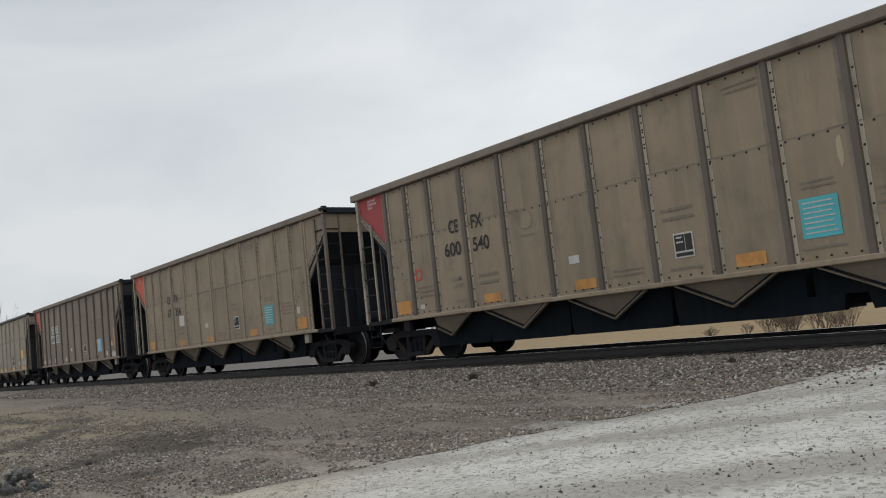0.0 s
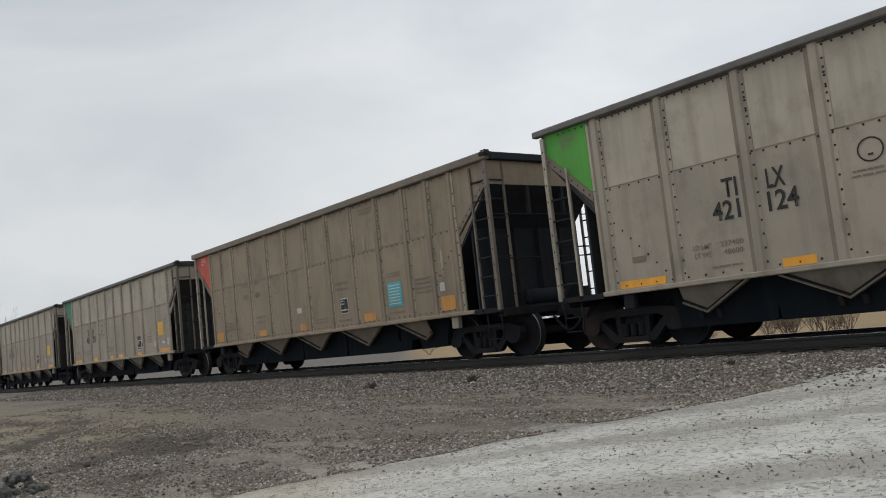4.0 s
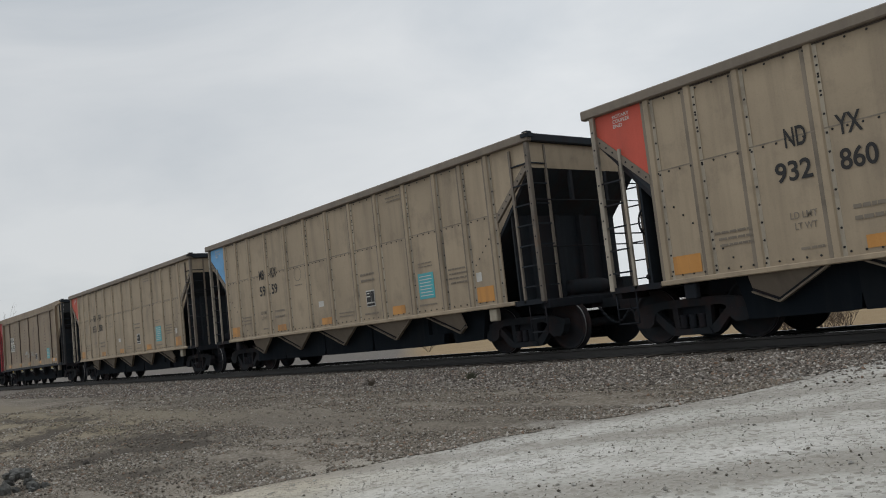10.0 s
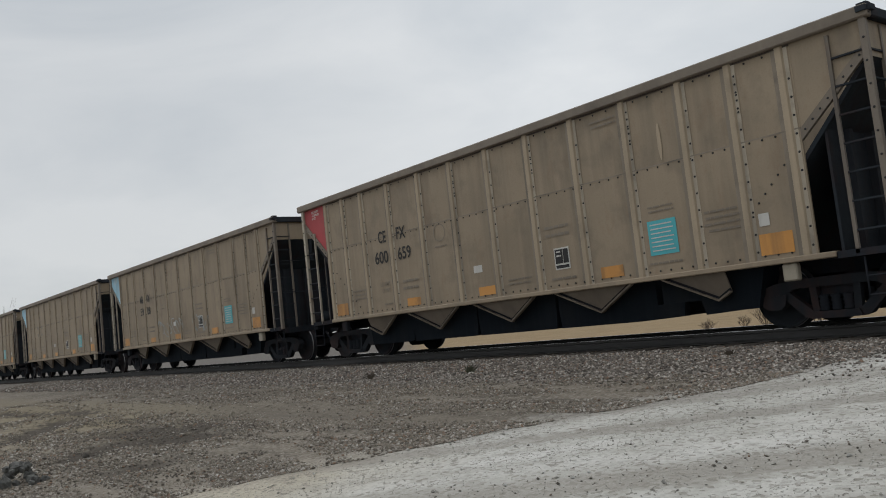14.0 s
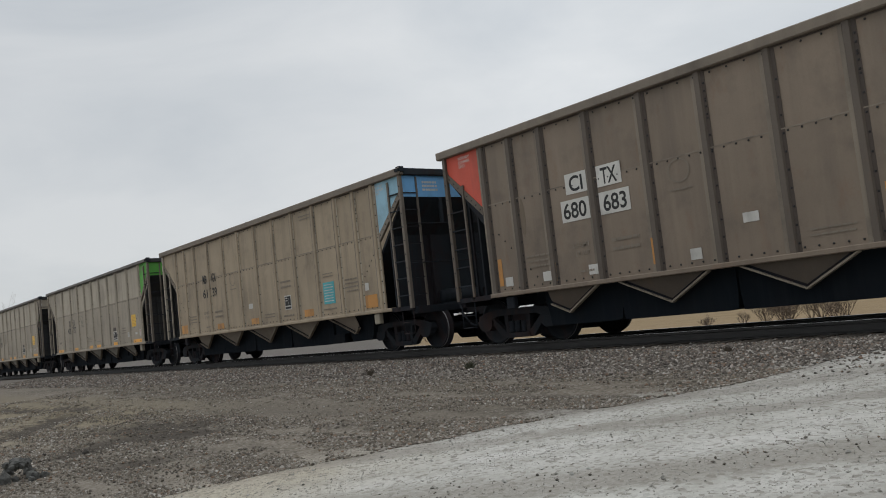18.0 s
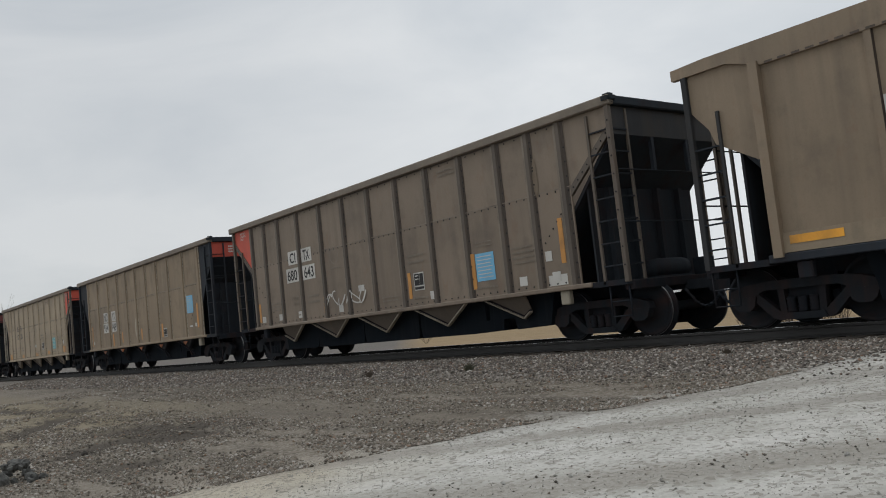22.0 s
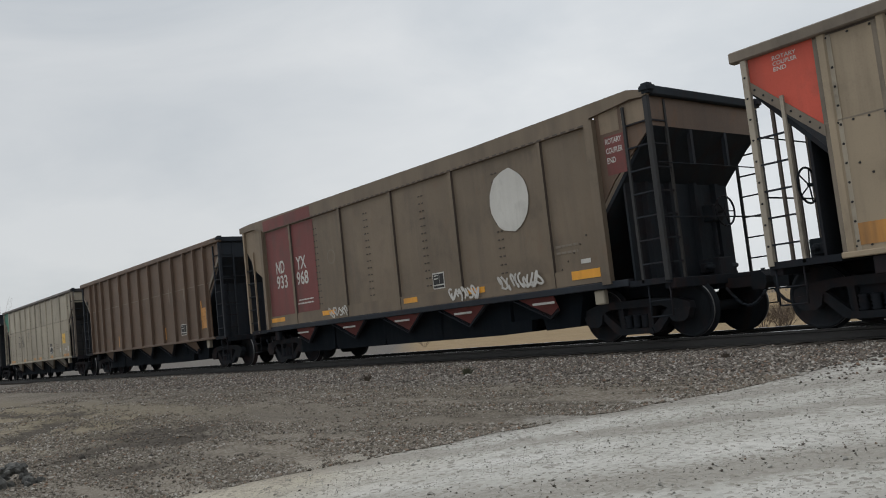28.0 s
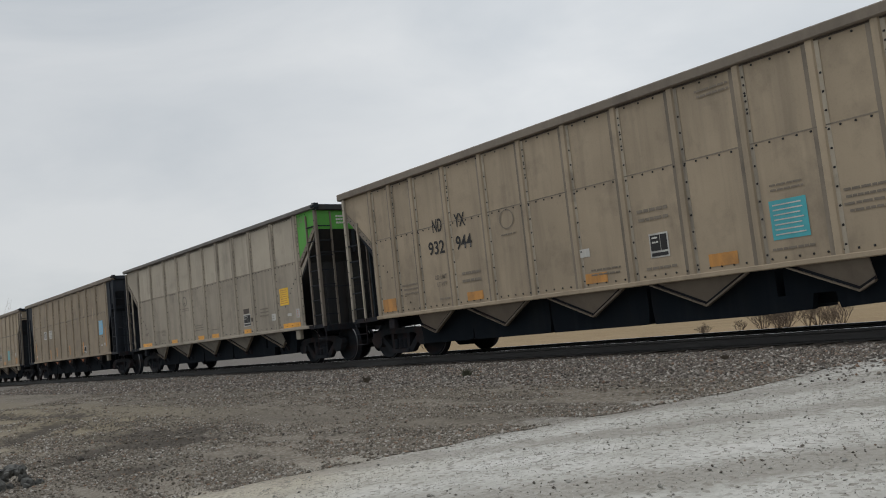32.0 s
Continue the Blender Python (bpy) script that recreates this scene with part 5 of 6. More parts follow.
def marks_many(car, a, b, c, d, amber=None, plac=None, ink=None, patch=False, dark=False, shift=0.0):
    ink = ink or INK
    amber = amber or AMBER_DULL
    if patch:
        for x0, x1, z0, z1 in ((-4.06, -3.57, 2.70, 3.08), (-3.34, -2.82, 2.70, 3.08), (-4.22, -3.57, 2.20, 2.60), (-3.34, -2.70, 2.20, 2.60)):
            decal(car, "lettering_patch", x0, x1, z0, z1, WHITE, "pale painted patch")
    if a:
        lettering(car, a, -3.97, -3.66, 2.74, 3.03, ink)
        lettering(car, b, -3.25, -2.91, 2.74, 3.03, ink)
        wide = len(c) > 2
        lettering(car, c, -4.17 if wide else -4.0, -3.64, 2.25, 2.55, ink)
        lettering(car, d, -3.26, -2.77 if len(d) > 2 else -2.92, 2.25, 2.55, ink)
        lettering(car, "LD LMT", -4.05, -3.66, 1.70, 1.80, FADED)
        lettering(car, "LT WT", -4.0, -3.68, 1.54, 1.64, FADED)
    else:
        bars(car, -3.95, -3.55, 2.25, 3.03, 2, FADED, "worn_lettering")
        bars(car, -3.18, -2.85, 2.25, 3.03, 2, FADED, "worn_lettering")
    ring(car, -1.72, 2.66, 0.20, FADED)
    bars(car, -1.95, -1.5, 2.32, 2.40, 1, FADED)
    for x0, x1, z1 in () if dark else ((-6.04, -5.54, 1.44), (-3.08, -2.60, 1.32), (-0.66 + shift, -0.18 + shift, 1.32), (2.50, 2.98, 1.34), (5.45, 5.95, 1.46)):
        decal(car, "reflector", x0, x1, 1.14, z1, amber, "orange reflective patch")
    decal(car, "sticker", -0.75 + shift, -0.50 + shift, 1.63, 1.78, WHITE)
    stencil_box(car, 1.47, 1.83, 1.42, 1.83)
    placard(car, 3.56, 4.10, 1.40, 1.98, plac or CYAN, "turquoise notice placard with white lines", 7)
    decal(car, "sticker", 5.48, 5.64, 1.58, 1.77, WHITE)
    for x0, x1, z0, z1, n in ((-5.25, -4.62, 1.45, 1.75, 3), (-4.0, -3.62, 1.22, 1.32, 1), (-3.2, -2.6, 1.50, 1.82, 2), (0.2, 0.85, 1.25, 1.42, 2), (1.25, 1.9, 2.02, 2.32, 2), (1.35, 1.95, 1.20, 1.32, 1), (4.6, 5.2, 1.60, 2.0, 4), (3.55, 4.1, 2.10, 2.25, 2), (3.5, 4.15, 1.22, 1.32, 1), (2.6, 3.2, 3.80, 3.98, 2)):
        bars(car, x0, x1, z0, z1, n, FADED)


def marks_dark(car, extra=True):
    """White squares and amber strips on the dark brown cars."""
    for x in (-5.85, -4.85, -3.75, -1.7, 2.0, 4.75, 5.6):
        decal(car, "white_square", x, x + 0.2, 1.18, 1.36, WHITE)
    for x, z0, z1 in ((-6.02, 1.2, 1.75), (-4.62, 1.15, 1.5), (-2.4, 1.2, 1.65), (1.25, 1.25, 1.85), (3.42, 1.25, 2.0), (5.86, 1.5, 2.35)):
        decal(car, "reflector", x, x + 0.11, z0, z1, AMBER_DULL, "orange reflective strip")
    decal(car, "pale_patch", 5.5, 5.95, 1.10, 1.30, WHITE, "", FACE + 0.006)


def marks_smooth(car, a, b, placed=True, plac=None, ambers=(), patch=True, band=True):
    y = -SIDE - 0.005
    if a:
        if patch:
            decal(car, "lettering_patch", -4.48, -3.60, 2.62, 3.02, WHITE, "white painted patch", y - 0.009)
            decal(car, "lettering_patch", -4.48, -3.44, 2.16, 2.58, WHITE, "white painted patch", y - 0.009)
        lettering(car, a, -4.44, -3.65, 2.68, 2.97, INK if patch else FADED, y - 0.014)
        lettering(car, b, -4.42, -3.50, 2.22, 2.52, INK if patch else FADED, y - 0.014)
    ring(car, -2.6, 2.75, 0.19, FADED, y - 0.002)
    stencil_box(car, 1.36, 1.75, 1.46, 1.82, y)
    if plac:
        placard(car, 3.78, 4.32, 1.42, 1.98, plac, "notice placard with white lines", 6, None, y)
    for x0, x1, z0, z1 in ambers:
        decal(car, "reflector", x0, x1, z0, z1, AMBER if len(ambers) < 6 else AMBER_DULL, "orange reflective patch", y if z0 > 1.41 else -1.58)
    decal(car, "sticker", 5.52, 5.74, 1.50, 1.58, WHITE, "", y)
    bars(car, 4.9, 5.5, 1.7, 1.95, 2, FADED, y=y)
    for x in BAYS_STEEL:
        decal(car, "white_stencil", x - 0.28, x + 0.28, 0.84, 0.885, WHITE, "", -1.50)


def marks_panel(car, c, d, plac=AZURE, dx=0.0):
    for words, x0, x1, z0, z1 in (("ND", -4.06, -3.62, 2.22, 2.56), ("YX", -3.14, -2.72, 2.22, 2.56), (c, -4.14, -3.60, 1.76, 2.10), (d, -3.17, -2.68, 1.76, 2.10)):
        if words:
            x0, x1 = (x0, x1) if x0 < -3.5 else (x0 + 0.12, x1 + 0.10)
            decal(car, "lettering_patch", x0 - 0.05 + dx, x1 + 0.05 + dx, z0 - 0.04, z1 + 0.04, WHITE, "white painted patch")
            lettering(car, words, x0 + dx, x1 + dx, z0, z1, INK)
    placard(car, 5.00 + dx, 5.52 + dx, 1.90, 2.52, plac, "blue notice placard with white lines", 8)
    stencil_box(car, 2.70 + dx, 3.02 + dx, 1.18, 1.52)
    for x, z0, z1 in ((-5.85, 1.2, 2.1), (-3.05, 1.10, 1.62), (-1.9, 1.2, 1.65), (0.35, 1.2, 1.65), (2.52, 1.2, 1.7), (5.78, 1.35, 2.2)):
        decal(car, "reflector", x + dx, x + 0.13 + dx, z0, z1, AMBER_DULL, "orange reflective strip")
    decal(car, "sticker", 5.60 + dx, 5.74 + dx, 1.40, 1.52, WHITE)
    decal(car, "sticker", 5.15 + dx, 5.38 + dx, 1.40, 1.46, WHITE)
    decal(car, "sticker", -5.72 + dx, -5.60 + dx, 1.28, 1.40, WHITE)
    decal(car, "scoured_patch", -0.32 + dx, 0.18 + dx, 1.25, 2.15, PALE, "pale scoured patch", FACE + 0.004, 0.05)
    for x in BAYS_STEEL:
        bm = plate([(x - 0.20, 0.93), (x + 0.20, 0.93), (x, 0.80)], -1.50, -1.485)
        part("orange_mark", bm, ORANGE, car)


def corner_words(car, s, mat=WHITE, y=FACE + 0.01):
    x = -6.62 if s < 0 else 6.50
    for i, words in enumerate(("ROTARY", "COUPLER", "END")):
        lettering(car, words, x - 0.25, x + (0.10 if i < 2 else -0.06), 4.0 - 0.085 * i, 4.062 - 0.085 * i, mat, y)


def end_notice(car, y0, y1, z0, z1, rows, mat=WHITE):
    """Unreadable small print on the leading end sheet."""
    bm = bmesh.new()
    rng = random.Random(rows)
    h = (z1 - z0) / rows
    for i in range(rows):
        z = z1 - (i + 0.8) * h
        y = y0
        while y < y1 - 0.03:
            w = min(rng.uniform(0.05, 0.10), y1 - y)
            box(bm, 7.284, 7.288, y, y + w * 0.8, z, z + h * 0.55)
            y += w
    tagged(part("end_print", bm, mat, car), kind="stuff")


def make_car(kind, label, coats):
    """A car of the train: the master or a copy, in its own colours."""
    master = MASTERS[kind]
    if kind in USED:
        car = copy_thing(master, Matrix.Identity(4))
    else:
        USED.add(kind)
        car = master
    return car, coats


def coat(car, coats):
    body = coats["body"]
    fall = {"body": body, "upper": {GREY: GREY_UPPER, PALE: PALE_UPPER}.get(body, body), "posts": body, "chord": body, "left_corner": body, "right_corner": body, "left_end": body, "right_end": body,
            "slope": SOOT_SHADE, "gusset": body, "rim": SHADOWGREY, "sill": body, "dark": UNDER, "endpost": SOOT_SHADE, "left_bars": DUSK, "flange": TAUPE_DARK, "left_ladder": LADDER, "right_ladder": RUSTY_RAIL, "band": body}
    if body in (BROWN, OXIDE, RUSSET, UMBER) or coats.get("slope") is BLACK:
        fall["endpost"] = BLACK
        fall["left_bars"] = UNDER
        fall["left_ladder"] = fall["right_ladder"] = body if body in (BROWN, OXIDE) else SHADOWGREY
    if body in (TAUPE, TAUPE_WARM, GREY, PALE, RUSTY_GREY, TAN, BUFF, BROWN) and not car.get("smooth_top"):
        fall["chord"] = TAUPE_DARK
    if body in (GREY, PALE, RUSTY_GREY):
        fall["chord"] = CHORD_GREY
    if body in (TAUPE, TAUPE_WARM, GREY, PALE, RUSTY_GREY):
        fall["rim"] = GRIME_SHADE
        # gussets darker than the body: dirt and sill shade in one colour
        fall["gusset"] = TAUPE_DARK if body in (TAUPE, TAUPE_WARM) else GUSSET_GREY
    if body is BROWN:
        fall["rim"] = GREY
        fall["posts"] = fall["gusset"] = fall["flange"] = fall["left_ladder"] = fall["right_ladder"] = DUSK
        fall["right_end"] = fall["left_end"] = SHADOWGREY
    if car.get("smooth_top"):
        fall["right_ladder"] = SHADOWGREY
        fall["left_ladder"] = coats.get("left_corner", SHADOWGREY)
        fall.setdefault("right_end", SHADOWGREY)
        fall["chord"] = body
    if coats.get("slope") is BLACK:
        fall["left_ladder"] = fall["right_ladder"] = BLACK
    if car.get("smooth_top"):
        fall["rim"] = coats.get("gusset", UNDER)
    fall.update(coats)
    if fall["gusset"] is UNDER:
        fall["gusset"] = SHADOWGREY
    for o in car.children_recursive:
        key = o.get("coat")
        if key in fall:
            o.material_slots[0].link = "OBJECT"
            o.material_slots[0].material = fall[key]
            if key == "posts" and body in (BROWN, OXIDE) and len(o.material_slots) > 1:
                o.material_slots[1].link = "OBJECT"
                o.material_slots[1].material = GRIME_SHADE_BROWN


CAR_LIST = []


def add_car(k, kind, label, dx=0.0, **coats):
    car, _ = make_car(kind, label, coats)
    CAR_LIST.append((k, car, dx, coats))
    tagged(car, label, "freight car", "cars of the coal train")
    return car


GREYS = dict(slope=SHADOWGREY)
# masters are coloured last, so that copies are taken from them unmarked
SPECS = [
    (0, "many", "grey-brown coal hopper car with a crimson corner", dict(body=TAUPE_WARM, posts=DUSK, left_corner=CRIMSON), ("CE", "FX", "600", "540")),
    (1, "many", "taupe coal hopper car with a red corner", dict(body=TAUPE_WARM, left_corner=RED), ("CE", "FX", "67", "354")),
    (2, "many", "dark brown coal hopper car with white patches and red corner", dict(body=BROWN, left_corner=RED), ("CI", "TX", "680", "653")),
    (3, "wide", "rust-streaked grey coal hopper car with a bright green corner", dict(body=RUSTY_GREY, left_corner=GREEN, **GREYS), ("TI", "LX", "420", "614")),
    (4, "many", "warm taupe coal hopper car with a red corner", dict(body=TAUPE_WARM, left_corner=RED), ("CE", "FX", "67", "374")),
    (5, "wide", "grey coal hopper car with a bright green corner", dict(body=GREY, left_corner=GREEN, **GREYS), ("TI", "LX", "421", "124")),
    (6, "many", "brownish coal hopper car with a red corner", dict(body=TAUPE_WARM, left_corner=RED), None),
    (7, "wide", "pale grey coal hopper car with a dark sea-green corner", dict(body=GREY, left_corner=SEA, **GREYS), ("TI", "LX", "421", "273")),
    (8, "wide", "grey coal hopper car with a bright green corner", dict(body=GREY, left_corner=GREEN, **GREYS), ("TI", "LX", "420", "584")),
    (9, "wide", "rust-streaked grey coal hopper car with a bright green corner", dict(body=RUSTY_GREY, left_corner=GREEN, **GREYS), ("TI", "LX", "420", "722")),
    (10, "panel", "tan coal hopper car with black ends and blue placard", dict(body=BUFF, left_corner=BLACK, right_corner=BLACK, left_end=BLACK, right_end=BLACK, slope=BLACK, gusset=UNDER, dark=BLACK, rim=UNDER), ("934", "209")),
    (11, "smooth", "dusty brown smooth-sided hopper car with a yellow end", dict(body=RUSSET, left_corner=YELLOW, left_end=YELLOW, left_ladder=YELLOW, right_corner=OXIDE, right_end=SHADOWGREY, gusset=UNDER, sill=BLACK), ("", "")),
    (12, "many", "taupe coal hopper car with a red corner", dict(body=TAUPE, left_corner=RED), ("ND", "YX", "933", "099")),
    (13, "many", "taupe coal hopper car with a red corner", dict(body=TAUPE, left_corner=RED), ("ND", "YX", "932", "860")),
    (14, "many", "taupe coal hopper car with a blue corner", dict(body=TAUPE, left_corner=BLUE), ("MB", "KX", "59", "59")),
    (15, "many", "taupe coal hopper car with a red corner", dict(body=TAUPE, left_corner=RED), ("ND", "YX", "933", "080")),
    (16, "smooth", "tan smooth-sided hopper car with a maroon end and orange sill", dict(body=TAN, left_corner=CRIMSON, left_end=CRIMSON, right_corner=TAUPE_WARM, right_end=SHADOWGREY, gusset=UNDER, sill=BLACK, band=TAUPE_WARM), ("MQRX", "50156")),
    (17, "wide", "grey coal hopper car with green corner and scribbled graffiti", dict(body=GREY, left_corner=GREEN, **GREYS), ("TI", "LX", "420", "646")),
    (18, "many", "warm taupe coal hopper car with a red corner", dict(body=TAUPE_WARM, left_corner=RED), ("CE", "FX", "67", "286")),
    (19, "many", "grey-brown coal hopper car with a crimson corner", dict(body=TAUPE_WARM, posts=TAUPE, left_corner=CRIMSON), ("CE", "FX", "600", "659")),
    (20, "many", "warm taupe coal hopper car with pale blue corner and graffiti", dict(body=TAUPE_WARM, left_corner=PALEBLUE), ("MB", "KX", "59", "08")),
    (21, "many", "brownish coal hopper car with a pale blue corner", dict(body=TAUPE_WARM, left_corner=PALEBLUE), None),
    (22, "many", "taupe coal hopper car with red corner and turquoise graffiti", dict(body=TAUPE_WARM, left_corner=RED), ("CE", "FX", "67", "308")),
    (23, "smooth", "tan smooth-sided hopper car with a teal end", dict(body=TAN, left_corner=TEAL, left_end=TEAL, right_corner=BROWN, right_end=BLACK, gusset=UNDER, sill=BLACK), ("CEFX", "62671")),
    (24, "many", "dark brown coal hopper car with white patches and red corner", dict(body=BROWN, left_corner=RED), ("CI", "TX", "680", "683")),
    (25, "many", "taupe coal hopper car with a blue leading end", dict(body=TAUPE, right_corner=PALEBLUE, right_end=BLUE), ("MB", "KX", "61", "39")),
    (26, "wide", "grey coal hopper car with a green leading end", dict(body=GREY, right_corner=GREEN, right_end=GREEN, **GREYS), ("TI", "LX", "420", "737")),
    (27, "wide", "grey coal hopper car with a bright green corner", dict(body=GREY, left_corner=GREEN, **GREYS), ("TI", "LX", "421", "139")),
    (28, "many", "taupe coal hopper car with red corner and white patches", dict(body=TAUPE_WARM, left_corner=RED), ("ND", "YX", "933", "000")),
    (29, "smooth", "tan smooth-sided hopper car with a teal leading end", dict(body=TAN, right_corner=TEAL, right_end=TEAL, right_ladder=TEAL, endpost=TEAL, gusset=UNDER, sill=BLACK, band=TAUPE_WARM), ("CEFX", "62621")),
    (30, "many", "dark brown coal hopper car with white patches and red corner", dict(body=BROWN, left_corner=RED), ("CI", "TX", "680", "643")),
    (31, "panel", "tan coal hopper car with black ends and a red band", dict(body=BUFF, left_corner=BLACK, right_corner=BLACK, left_end=BLACK, right_end=RED, slope=BLACK, gusset=UNDER, dark=BLACK, rim=UNDER), ("934", "148")),
    (32, "many", "taupe coal hopper car with a red leading end", dict(body=TAUPE, right_corner=RED, right_end=RED), ("CE", "FX", "67", "324")),
    (33, "many", "taupe coal hopper car with a red leading corner", dict(body=TAUPE, right_corner=RED, right_end=MAROON), ("CE", "FX", "67", "090")),
    (34, "many", "warm taupe coal hopper car with a blue leading end", dict(body=TAUPE_WARM, right_corner=BLUE, right_end=BLUE), ("MB", "KX", "44", "37")),
    (35, "smooth", "brown smooth-sided hopper car with white disc and maroon panel", dict(body=RUSSET, left_end=BROWN, right_end=BROWN, right_corner=BROWN, gusset=MAROON, sill=BLACK), None),
    (36, "wide", "pale grey coal hopper car with yellow markings", dict(body=PALE, **GREYS), None),
    (37, "many", "taupe coal hopper car with a red corner", dict(body=TAUPE, left_corner=RED), ("ND", "YX", "932", "925")),
    (38, "smooth", "brown smooth-sided hopper car with white disc and maroon panel", dict(body=UMBER, left_corner=TAN, left_end=TAN, right_corner=OXIDE, right_end=OXIDE, gusset=MAROON, sill=BLACK, rim=BLACK), ("", "")),
    (39, "rib", "dark rust-brown ribbed steel hopper car with orange strips", dict(body=OXIDE, right_corner=OXIDE, right_end=BLACK, slope=BLACK, gusset=OXIDE, rim=BLACK), None),
    (40, "wide", "pale grey coal hopper car with a sea-green corner", dict(body=PALE, left_corner=SEA, **GREYS), ("TI", "LX", "421", "274")),
    (41, "smooth", "brown smooth-sided hopper car with a pink end", dict(body=UMBER, left_corner=PINK, left_end=PINK, right_corner=BROWN, right_end=BLACK, gusset=UNDER, sill=BLACK), ("CEFX", "60348")),
    (42, "smooth", "brown smooth-sided hopper car with a yellow end", dict(body=RUSSET, left_corner=YELLOW, left_end=YELLOW, left_ladder=YELLOW, right_corner=OXIDE, right_end=SHADOWGREY, gusset=UNDER, sill=BLACK), ("", "")),
    (43, "many", "taupe coal hopper car with a red leading end", dict(body=TAUPE, right_corner=RED, right_end=CRIMSON), ("ND", "YX", "932", "944")),
    (44, "wide", "grey coal hopper car with a green leading end", dict(body=GREY, right_corner=GREEN, right_end=GREEN, **GREYS), None),
    (45, "panel", "tan coal hopper car with dark ends", dict(body=TAUPE_WARM, left_corner=BLACK, right_corner=BLACK, left_end=BLACK, right_end=BLACK, slope=BLACK, gusset=UNDER, dark=BLACK, rim=UNDER), None),
    (46, "many", "taupe coal hopper car", dict(body=TAUPE), None),
    (47, "many", "taupe coal hopper car", dict(body=TAUPE_WARM), None),
]
SLACK = {19: 0.06, 31: -0.17, 32: -0.17, 3: -0.1, 7: -0.08, 8: -0.05, 27: -0.05, 33: -0.28, 34: -0.34, 37: 0.18, 38: 0.06, 10: 0.08, 11: 0.03, 23: -0.06, 29: -0.10, 39: -0.12, 40: -0.13, 41: -0.08, 42: -0.14, 43: -0.22}


def build_train():
    for k, kind, label, coats, words in SPECS:
        add_car(k, kind, label, SLACK.get(k, 0.0), **coats)
    by = {k: car for k, car, _, _ in CAR_LIST}
    for (k, kind, label, coats, words), (_, car, _, _) in zip(SPECS, CAR_LIST):
        if kind == "smooth":
            car["smooth_top"] = 1
        coat(car, coats)
        if kind == "wide":
            marks_wide(car, *(words or ("", "", "", "")), bright=k not in (36, 40))
        elif kind == "many":
            dark = coats["body"] is BROWN
            marks_many(car, *(words or ("", "", "", "")), plac=AZURE if dark else CYAN, patch=dark or k == 28, dark=dark or k == 34, shift=0.72 if k in (32, 33, 43) else 0.0)
            if dark:
                marks_dark(car)
            if k == 34:
                marks_dark(car)
        elif kind == "panel":
            marks_panel(car, *(words or ("", "")))
        elif kind == "smooth":
            a, b = words or ("", "")
            low = ((-5.95, -5.2, 1.24, 1.36), (-3.2, -2.6, 1.24, 1.36), (0.3, 0.8, 1.24, 1.36), (2.5, 3.0, 1.24, 1.36), (5.3, 5.95, 1.22, 1.38))
            along = ((-5.10, -4.36, 1.20, 1.35), (-2.36, -1.88, 1.20, 1.36), (-0.25, 0.32, 1.20, 1.36), (2.10, 2.62, 1.21, 1.36), (4.75, 5.2, 1.22, 1.42), (5.3, 5.95, 1.22, 1.38))
            mixed = ((-6.02, -5.68, 1.72, 1.97), (-3.1, -2.6, 1.24, 1.37), (-0.35, 0.12, 1.24, 1.37), (2.21, 2.67, 1.24, 1.37), (5.55, 6.0, 1.71, 1.96))
            high = ((-5.6, -5.15, 1.8, 2.05), (-2.95, -2.5, 1.80, 2.02), (-0.1, 0.35, 1.85, 2.0), (2.5, 2.95, 1.9, 2.02), (5.0, 5.45, 1.95, 2.25))
            marks_smooth(car, a, b, plac={16: CYAN, 23: ICE, 29: ICE, 41: ICE}.get(k), ambers=along if k == 16 else high if k in (23, 41) else mixed if k == 11 else low, patch=k in (16, 23, 29))
        if kind != "smooth" and kind != "panel":
            for side, s in (("left_corner", -1), ("right_corner", 1)):
                if side in coats and coats[side] is not coats["body"]:
                    corner_words(car, s, WHITE if coats[side] in (RED, BLUE, CRIMSON, PALEBLUE) else FADED)
        if coats.get("right_end") in (RED, BLUE, GREEN, MAROON, CRIMSON, SHADOWGREY, TEAL):
            if coats["right_end"] is not SHADOWGREY:
                end_notice(car, -0.95, -0.5, 3.75, 4.02, 3)
            end_notice(car, 0.85, 1.3, 3.80, 4.02, 2)
        # paler scour marks where coal dust has been brushed away
        rng = random.Random(k + 70)
        for i in range(rng.choice((1, 2))):
            x = rng.choice((-5.4, 2.8, 4.1, 5.4)) + rng.uniform(-0.2, 0.2)
            z = rng.uniform(1.6, 3.2)
            streak = {BROWN: UMBER, UMBER: TAN, RUSSET: TAUPE_DARK, TAN: TAUPE_WARM, OXIDE: BROWN, TAUPE_WARM: TAUPE}.get(coats["body"])
            if streak:
                decal(car, "scour_mark", x, x + rng.uniform(0.06, 0.14), z, z + rng.uniform(0.4, 0.9), streak, "", FACE + 0.004 if kind != "smooth" else -SIDE - 0.003, 0.12)
    # graffiti, discs and patches of single cars
    scrawl(by[17], -4.75, -3.4, 1.22, 1.78, INK, 3, 6, 0.02)
    scrawl(by[22], -2.0, -0.9, 1.65, 2.35, CYAN, 4, 6, 0.012)
    scrawl(by[20], -2.4, 0.2, 1.3, 1.9, CHALK, 5, 7, 0.016)
    scrawl(by[20], 1.0, 2.2, 1.3, 1.9, CHALK, 6, 4, 0.016)
    scrawl(by[30], -2.3, -0.4, 1.3, 1.75, WHITE, 7, 6, 0.016)
    scrawl(by[11], 3.75, 4.75, 1.2, 2.2, WHITE, 8, 9, 0.015, -SIDE - 0.006)
    scrawl(by[11], 4.9, 5.85, 1.85, 2.25, WHITE, 9, 9, 0.013, -SIDE - 0.006)
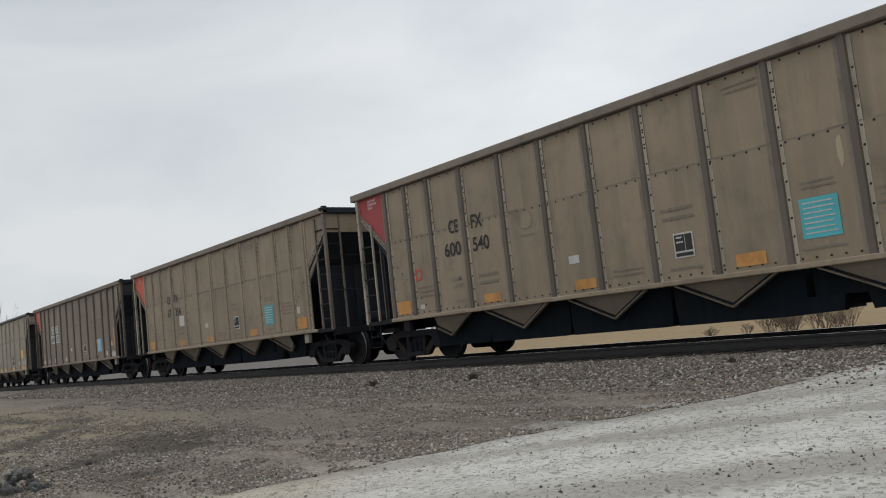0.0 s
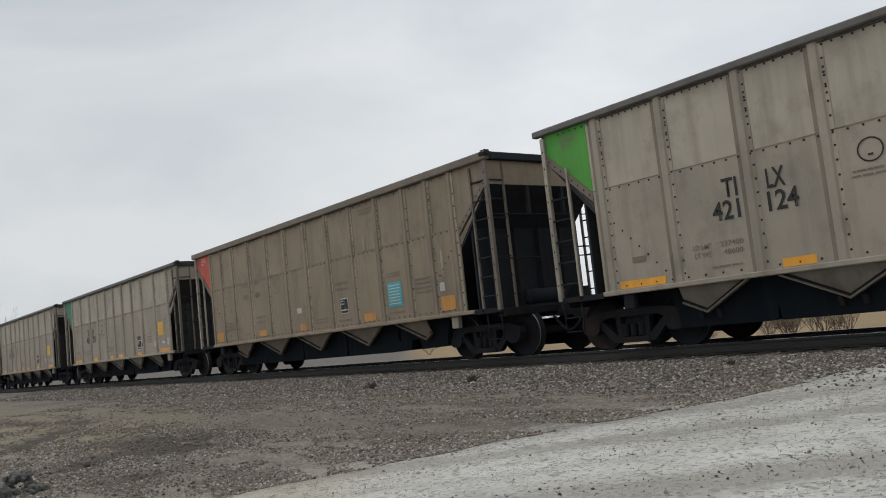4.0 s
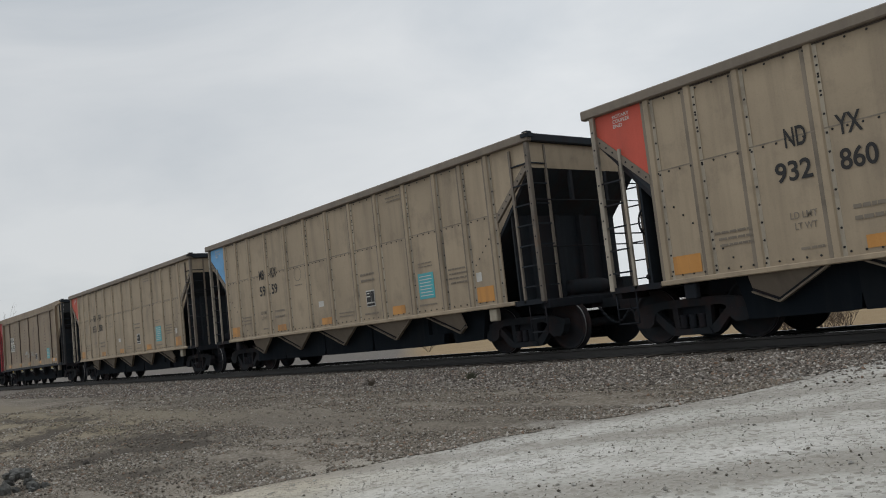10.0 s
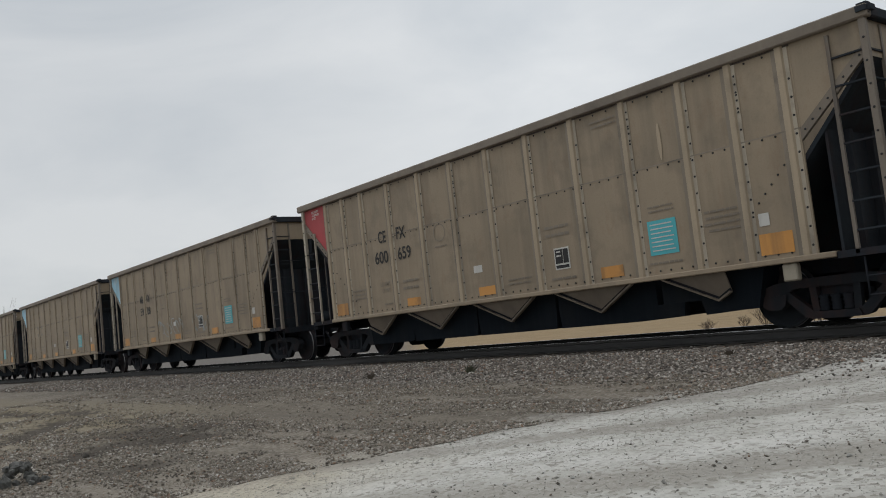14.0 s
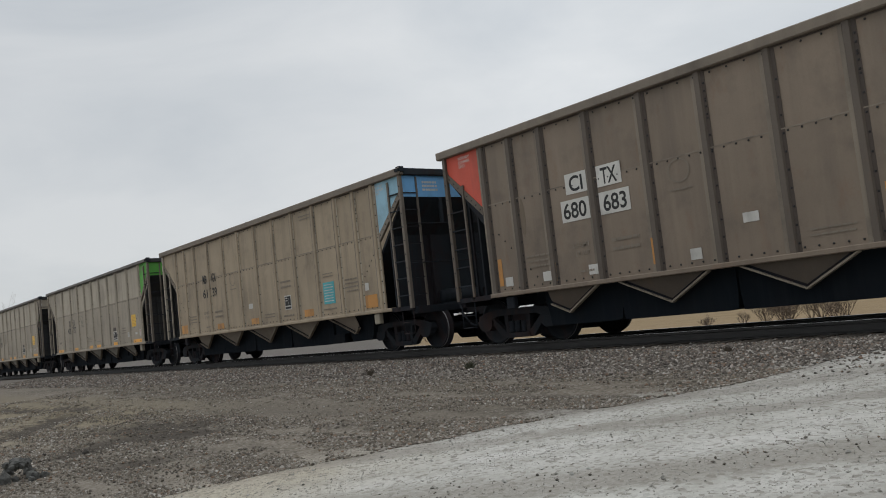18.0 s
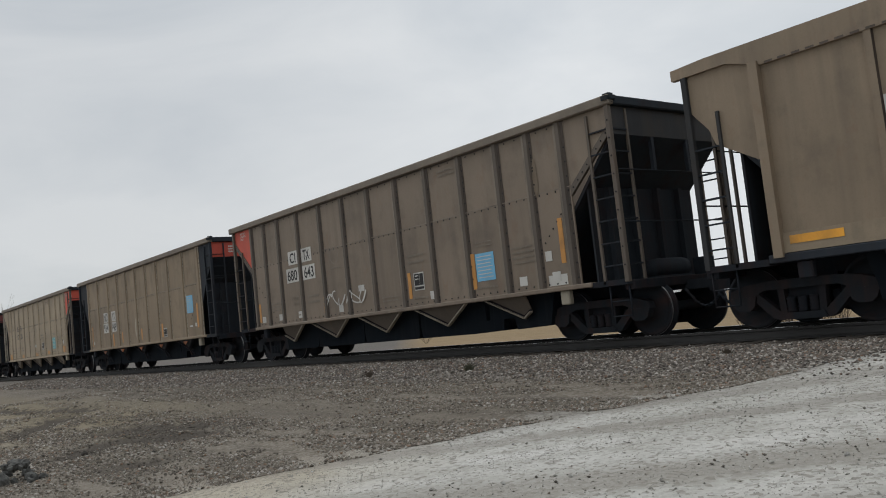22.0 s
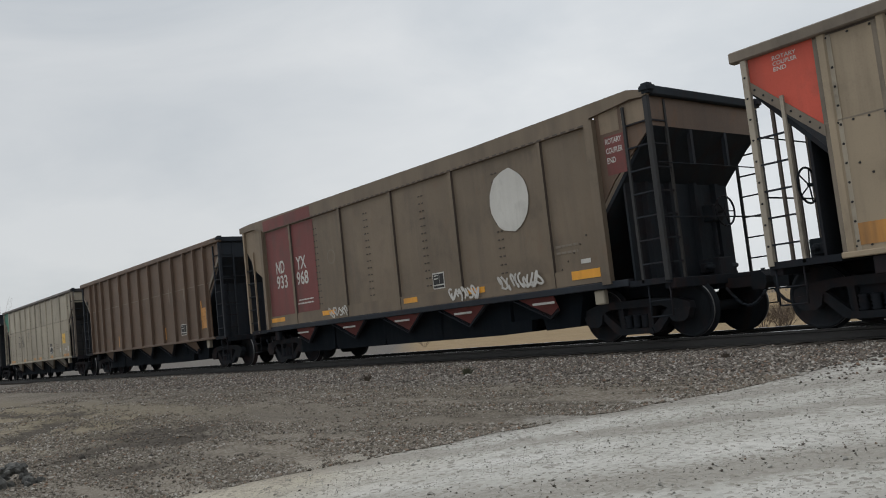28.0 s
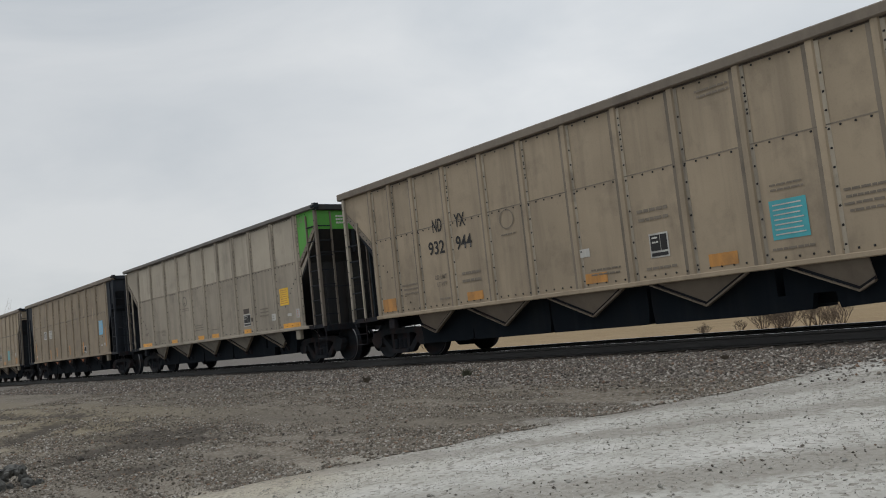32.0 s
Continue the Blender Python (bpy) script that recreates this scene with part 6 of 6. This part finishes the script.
    scrawl(by[11], 5.05, 5.5, 2.38, 2.48, WHITE, 19, 2, 0.014, -SIDE - 0.006)
    scrawl(by[23], -1.7, 0.9, 1.35, 2.05, TAUPE_WARM, 10, 5, 0.045, -SIDE - 0.006)
    scrawl(by[16], -0.95, -0.2, 1.80, 2.06, CHALK, 11, 5, 0.012, -SIDE - 0.006)
    scrawl(by[16], -0.40, 0.15, 1.60, 1.85, CHALK, 21, 4, 0.012, -SIDE - 0.006)
    scrawl(by[16], 0.25, 1.20, 1.66, 1.96, CHALK, 31, 6, 0.012, -SIDE - 0.006)
    for x in BAYS_STEEL:
        decal(by[16], "yellow_label", x - 0.14, x + 0.14, 0.90, 0.965, YELLOW, "", -1.515)
    decal(by[16], "white_square", 5.1, 5.36, 1.23, 1.40, WHITE, "", -1.582)
    decal(by[16], "white_square", 5.78, 6.0, 1.42, 1.68, WHITE, "", -SIDE - 0.005)
    for k in (35, 38):
        decal(by[k], "white_disc", 3.40, 4.46, 2.36, 3.62, WHITE, "irregular white painted disc", -SIDE - 0.014, 0.035)
        decal(by[k], "maroon_band", -5.98, -3.36, 3.955, 4.26, MAROON, "maroon painted chord", -1.601)
        for x0, x1 in ((-5.98, -4.60), (-4.50, -3.36)):
            decal(by[k], "maroon_panel", x0, x1, 1.42, 3.90, MAROON, "maroon painted side panel", -SIDE - 0.004)
        for x0, x1 in ((6.28, 6.68), (6.74, 7.20)):
            decal(by[k], "buff_patch", x0, x1, 3.70, 4.10, TAN, "buff painted patch", -SIDE - 0.002)
        decal(by[k], "maroon_patch", 6.34, 6.74, 2.95, 3.64, MAROON, "maroon painted corner patch", -SIDE - 0.002)
        for i, text in enumerate(("ROTARY", "COUPLER", "END")):
            lettering(by[k], text, 6.36, 6.70 - 0.16 * (i == 2), 3.50 - 0.17 * i, 3.60 - 0.17 * i, WHITE, -SIDE - 0.008)
        words = ("ND", "YX", "933", "968") if k == 38 else None
        if words:
            for w, x0, x1, z0, z1 in ((words[0], -5.5, -5.03, 2.62, 2.98), (words[1], -4.38, -3.85, 2.62, 2.98), (words[2], -5.53, -4.92, 2.18, 2.56), (words[3], -4.40, -3.80, 2.18, 2.56)):
                lettering(by[k], w, x0, x1, z0, z1, WHITE, -SIDE - 0.012)
            bars(by[k], -4.45, -3.6, 1.62, 1.82, 2, WHITE, y=-SIDE - 0.012)
            scrawl(by[k], 1.9, 2.85, 1.14, 1.42, WHITE, 12, 9, 0.022, -1.58)
            scrawl(by[k], 3.4, 4.6, 1.2, 1.5, WHITE, 13, 10, 0.022, -1.58)
            scrawl(by[k], -2.9, -2.0, 1.14, 1.42, WHITE, 14, 7, 0.020, -1.58)
        else:
            bars(by[k], -5.5, -5.0, 2.2, 2.95, 2, WHITE, "worn_lettering", -SIDE - 0.012)
            bars(by[k], -4.4, -3.9, 2.2, 2.95, 2, WHITE, "worn_lettering", -SIDE - 0.012)
    # orange strips of the ribbed car
    for x, z0, z1 in ((-5.69, 1.32, 2.2), (-2.87, 1.15, 1.63), (-0.35, 1.2, 1.68), (2.25, 1.2, 1.64), (5.5, 1.37, 2.35)):
        decal(by[39], "reflector", x, x + 0.08, z0, z1, AMBER_DULL, "orange reflective strip")
    decal(by[39], "rusty_patch", 5.58, 5.95, 1.4, 2.1, AMBER_DULL, "rusty orange patch", FACE + 0.006)
    stencil_box(by[39], 3.72, 4.2, 1.26, 1.66)
    decal(by[0], "sticker", -5.2, -5.05, 1.2, 1.3, WHITE)
    lettering(by[0], "D", -5.27, -5.02, 1.86, 2.12, RED)
    decal(by[1], "pale_patch", -2.95, -2.5, 1.85, 2.22, WHITE, "pale scuffed patch")


build_train()


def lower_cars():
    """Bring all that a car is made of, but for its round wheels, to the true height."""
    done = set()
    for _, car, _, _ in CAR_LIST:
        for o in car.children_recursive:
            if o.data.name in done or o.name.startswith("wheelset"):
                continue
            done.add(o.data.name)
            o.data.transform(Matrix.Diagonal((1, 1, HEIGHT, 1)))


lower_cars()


# ---------- what moves ----------
def train_x(t):
    return -17.335 + 21.8038 * t - 0.002051 * t * t


def motions():
    """The train rolls past; every car, and every wheelset on its truck."""
    for k, car, dx, _ in CAR_LIST:
        walk(car, [(t, pose(train_x(t) - PITCH * k + 7.95 + dx, 0, 0)) for t in range(0, 33, 2)])
    lead = {}
    for k, car, dx, _ in CAR_LIST:
        for o in car.children_recursive:
            if not o.name.startswith("wheelset"):
                continue
            side = 1 if o.location.x > 0 else -1
            if side not in lead:
                rows = []
                for i in range(0, 32 * FPS + 1):
                    t = i / FPS
                    rows.append((t, pose(side * 0.89, 0, WHEEL_R, 0, math.degrees((train_x(t) + 17.335) / WHEEL_R) % 360.0, 0)))
                walk(o, rows)
                lead[side] = o.animation_data
            else:
                o.rotation_mode = "QUATERNION"
                o.animation_data_create()
                o.animation_data.action = lead[side].action
                o.animation_data.action_slot = lead[side].action_slot


motions()
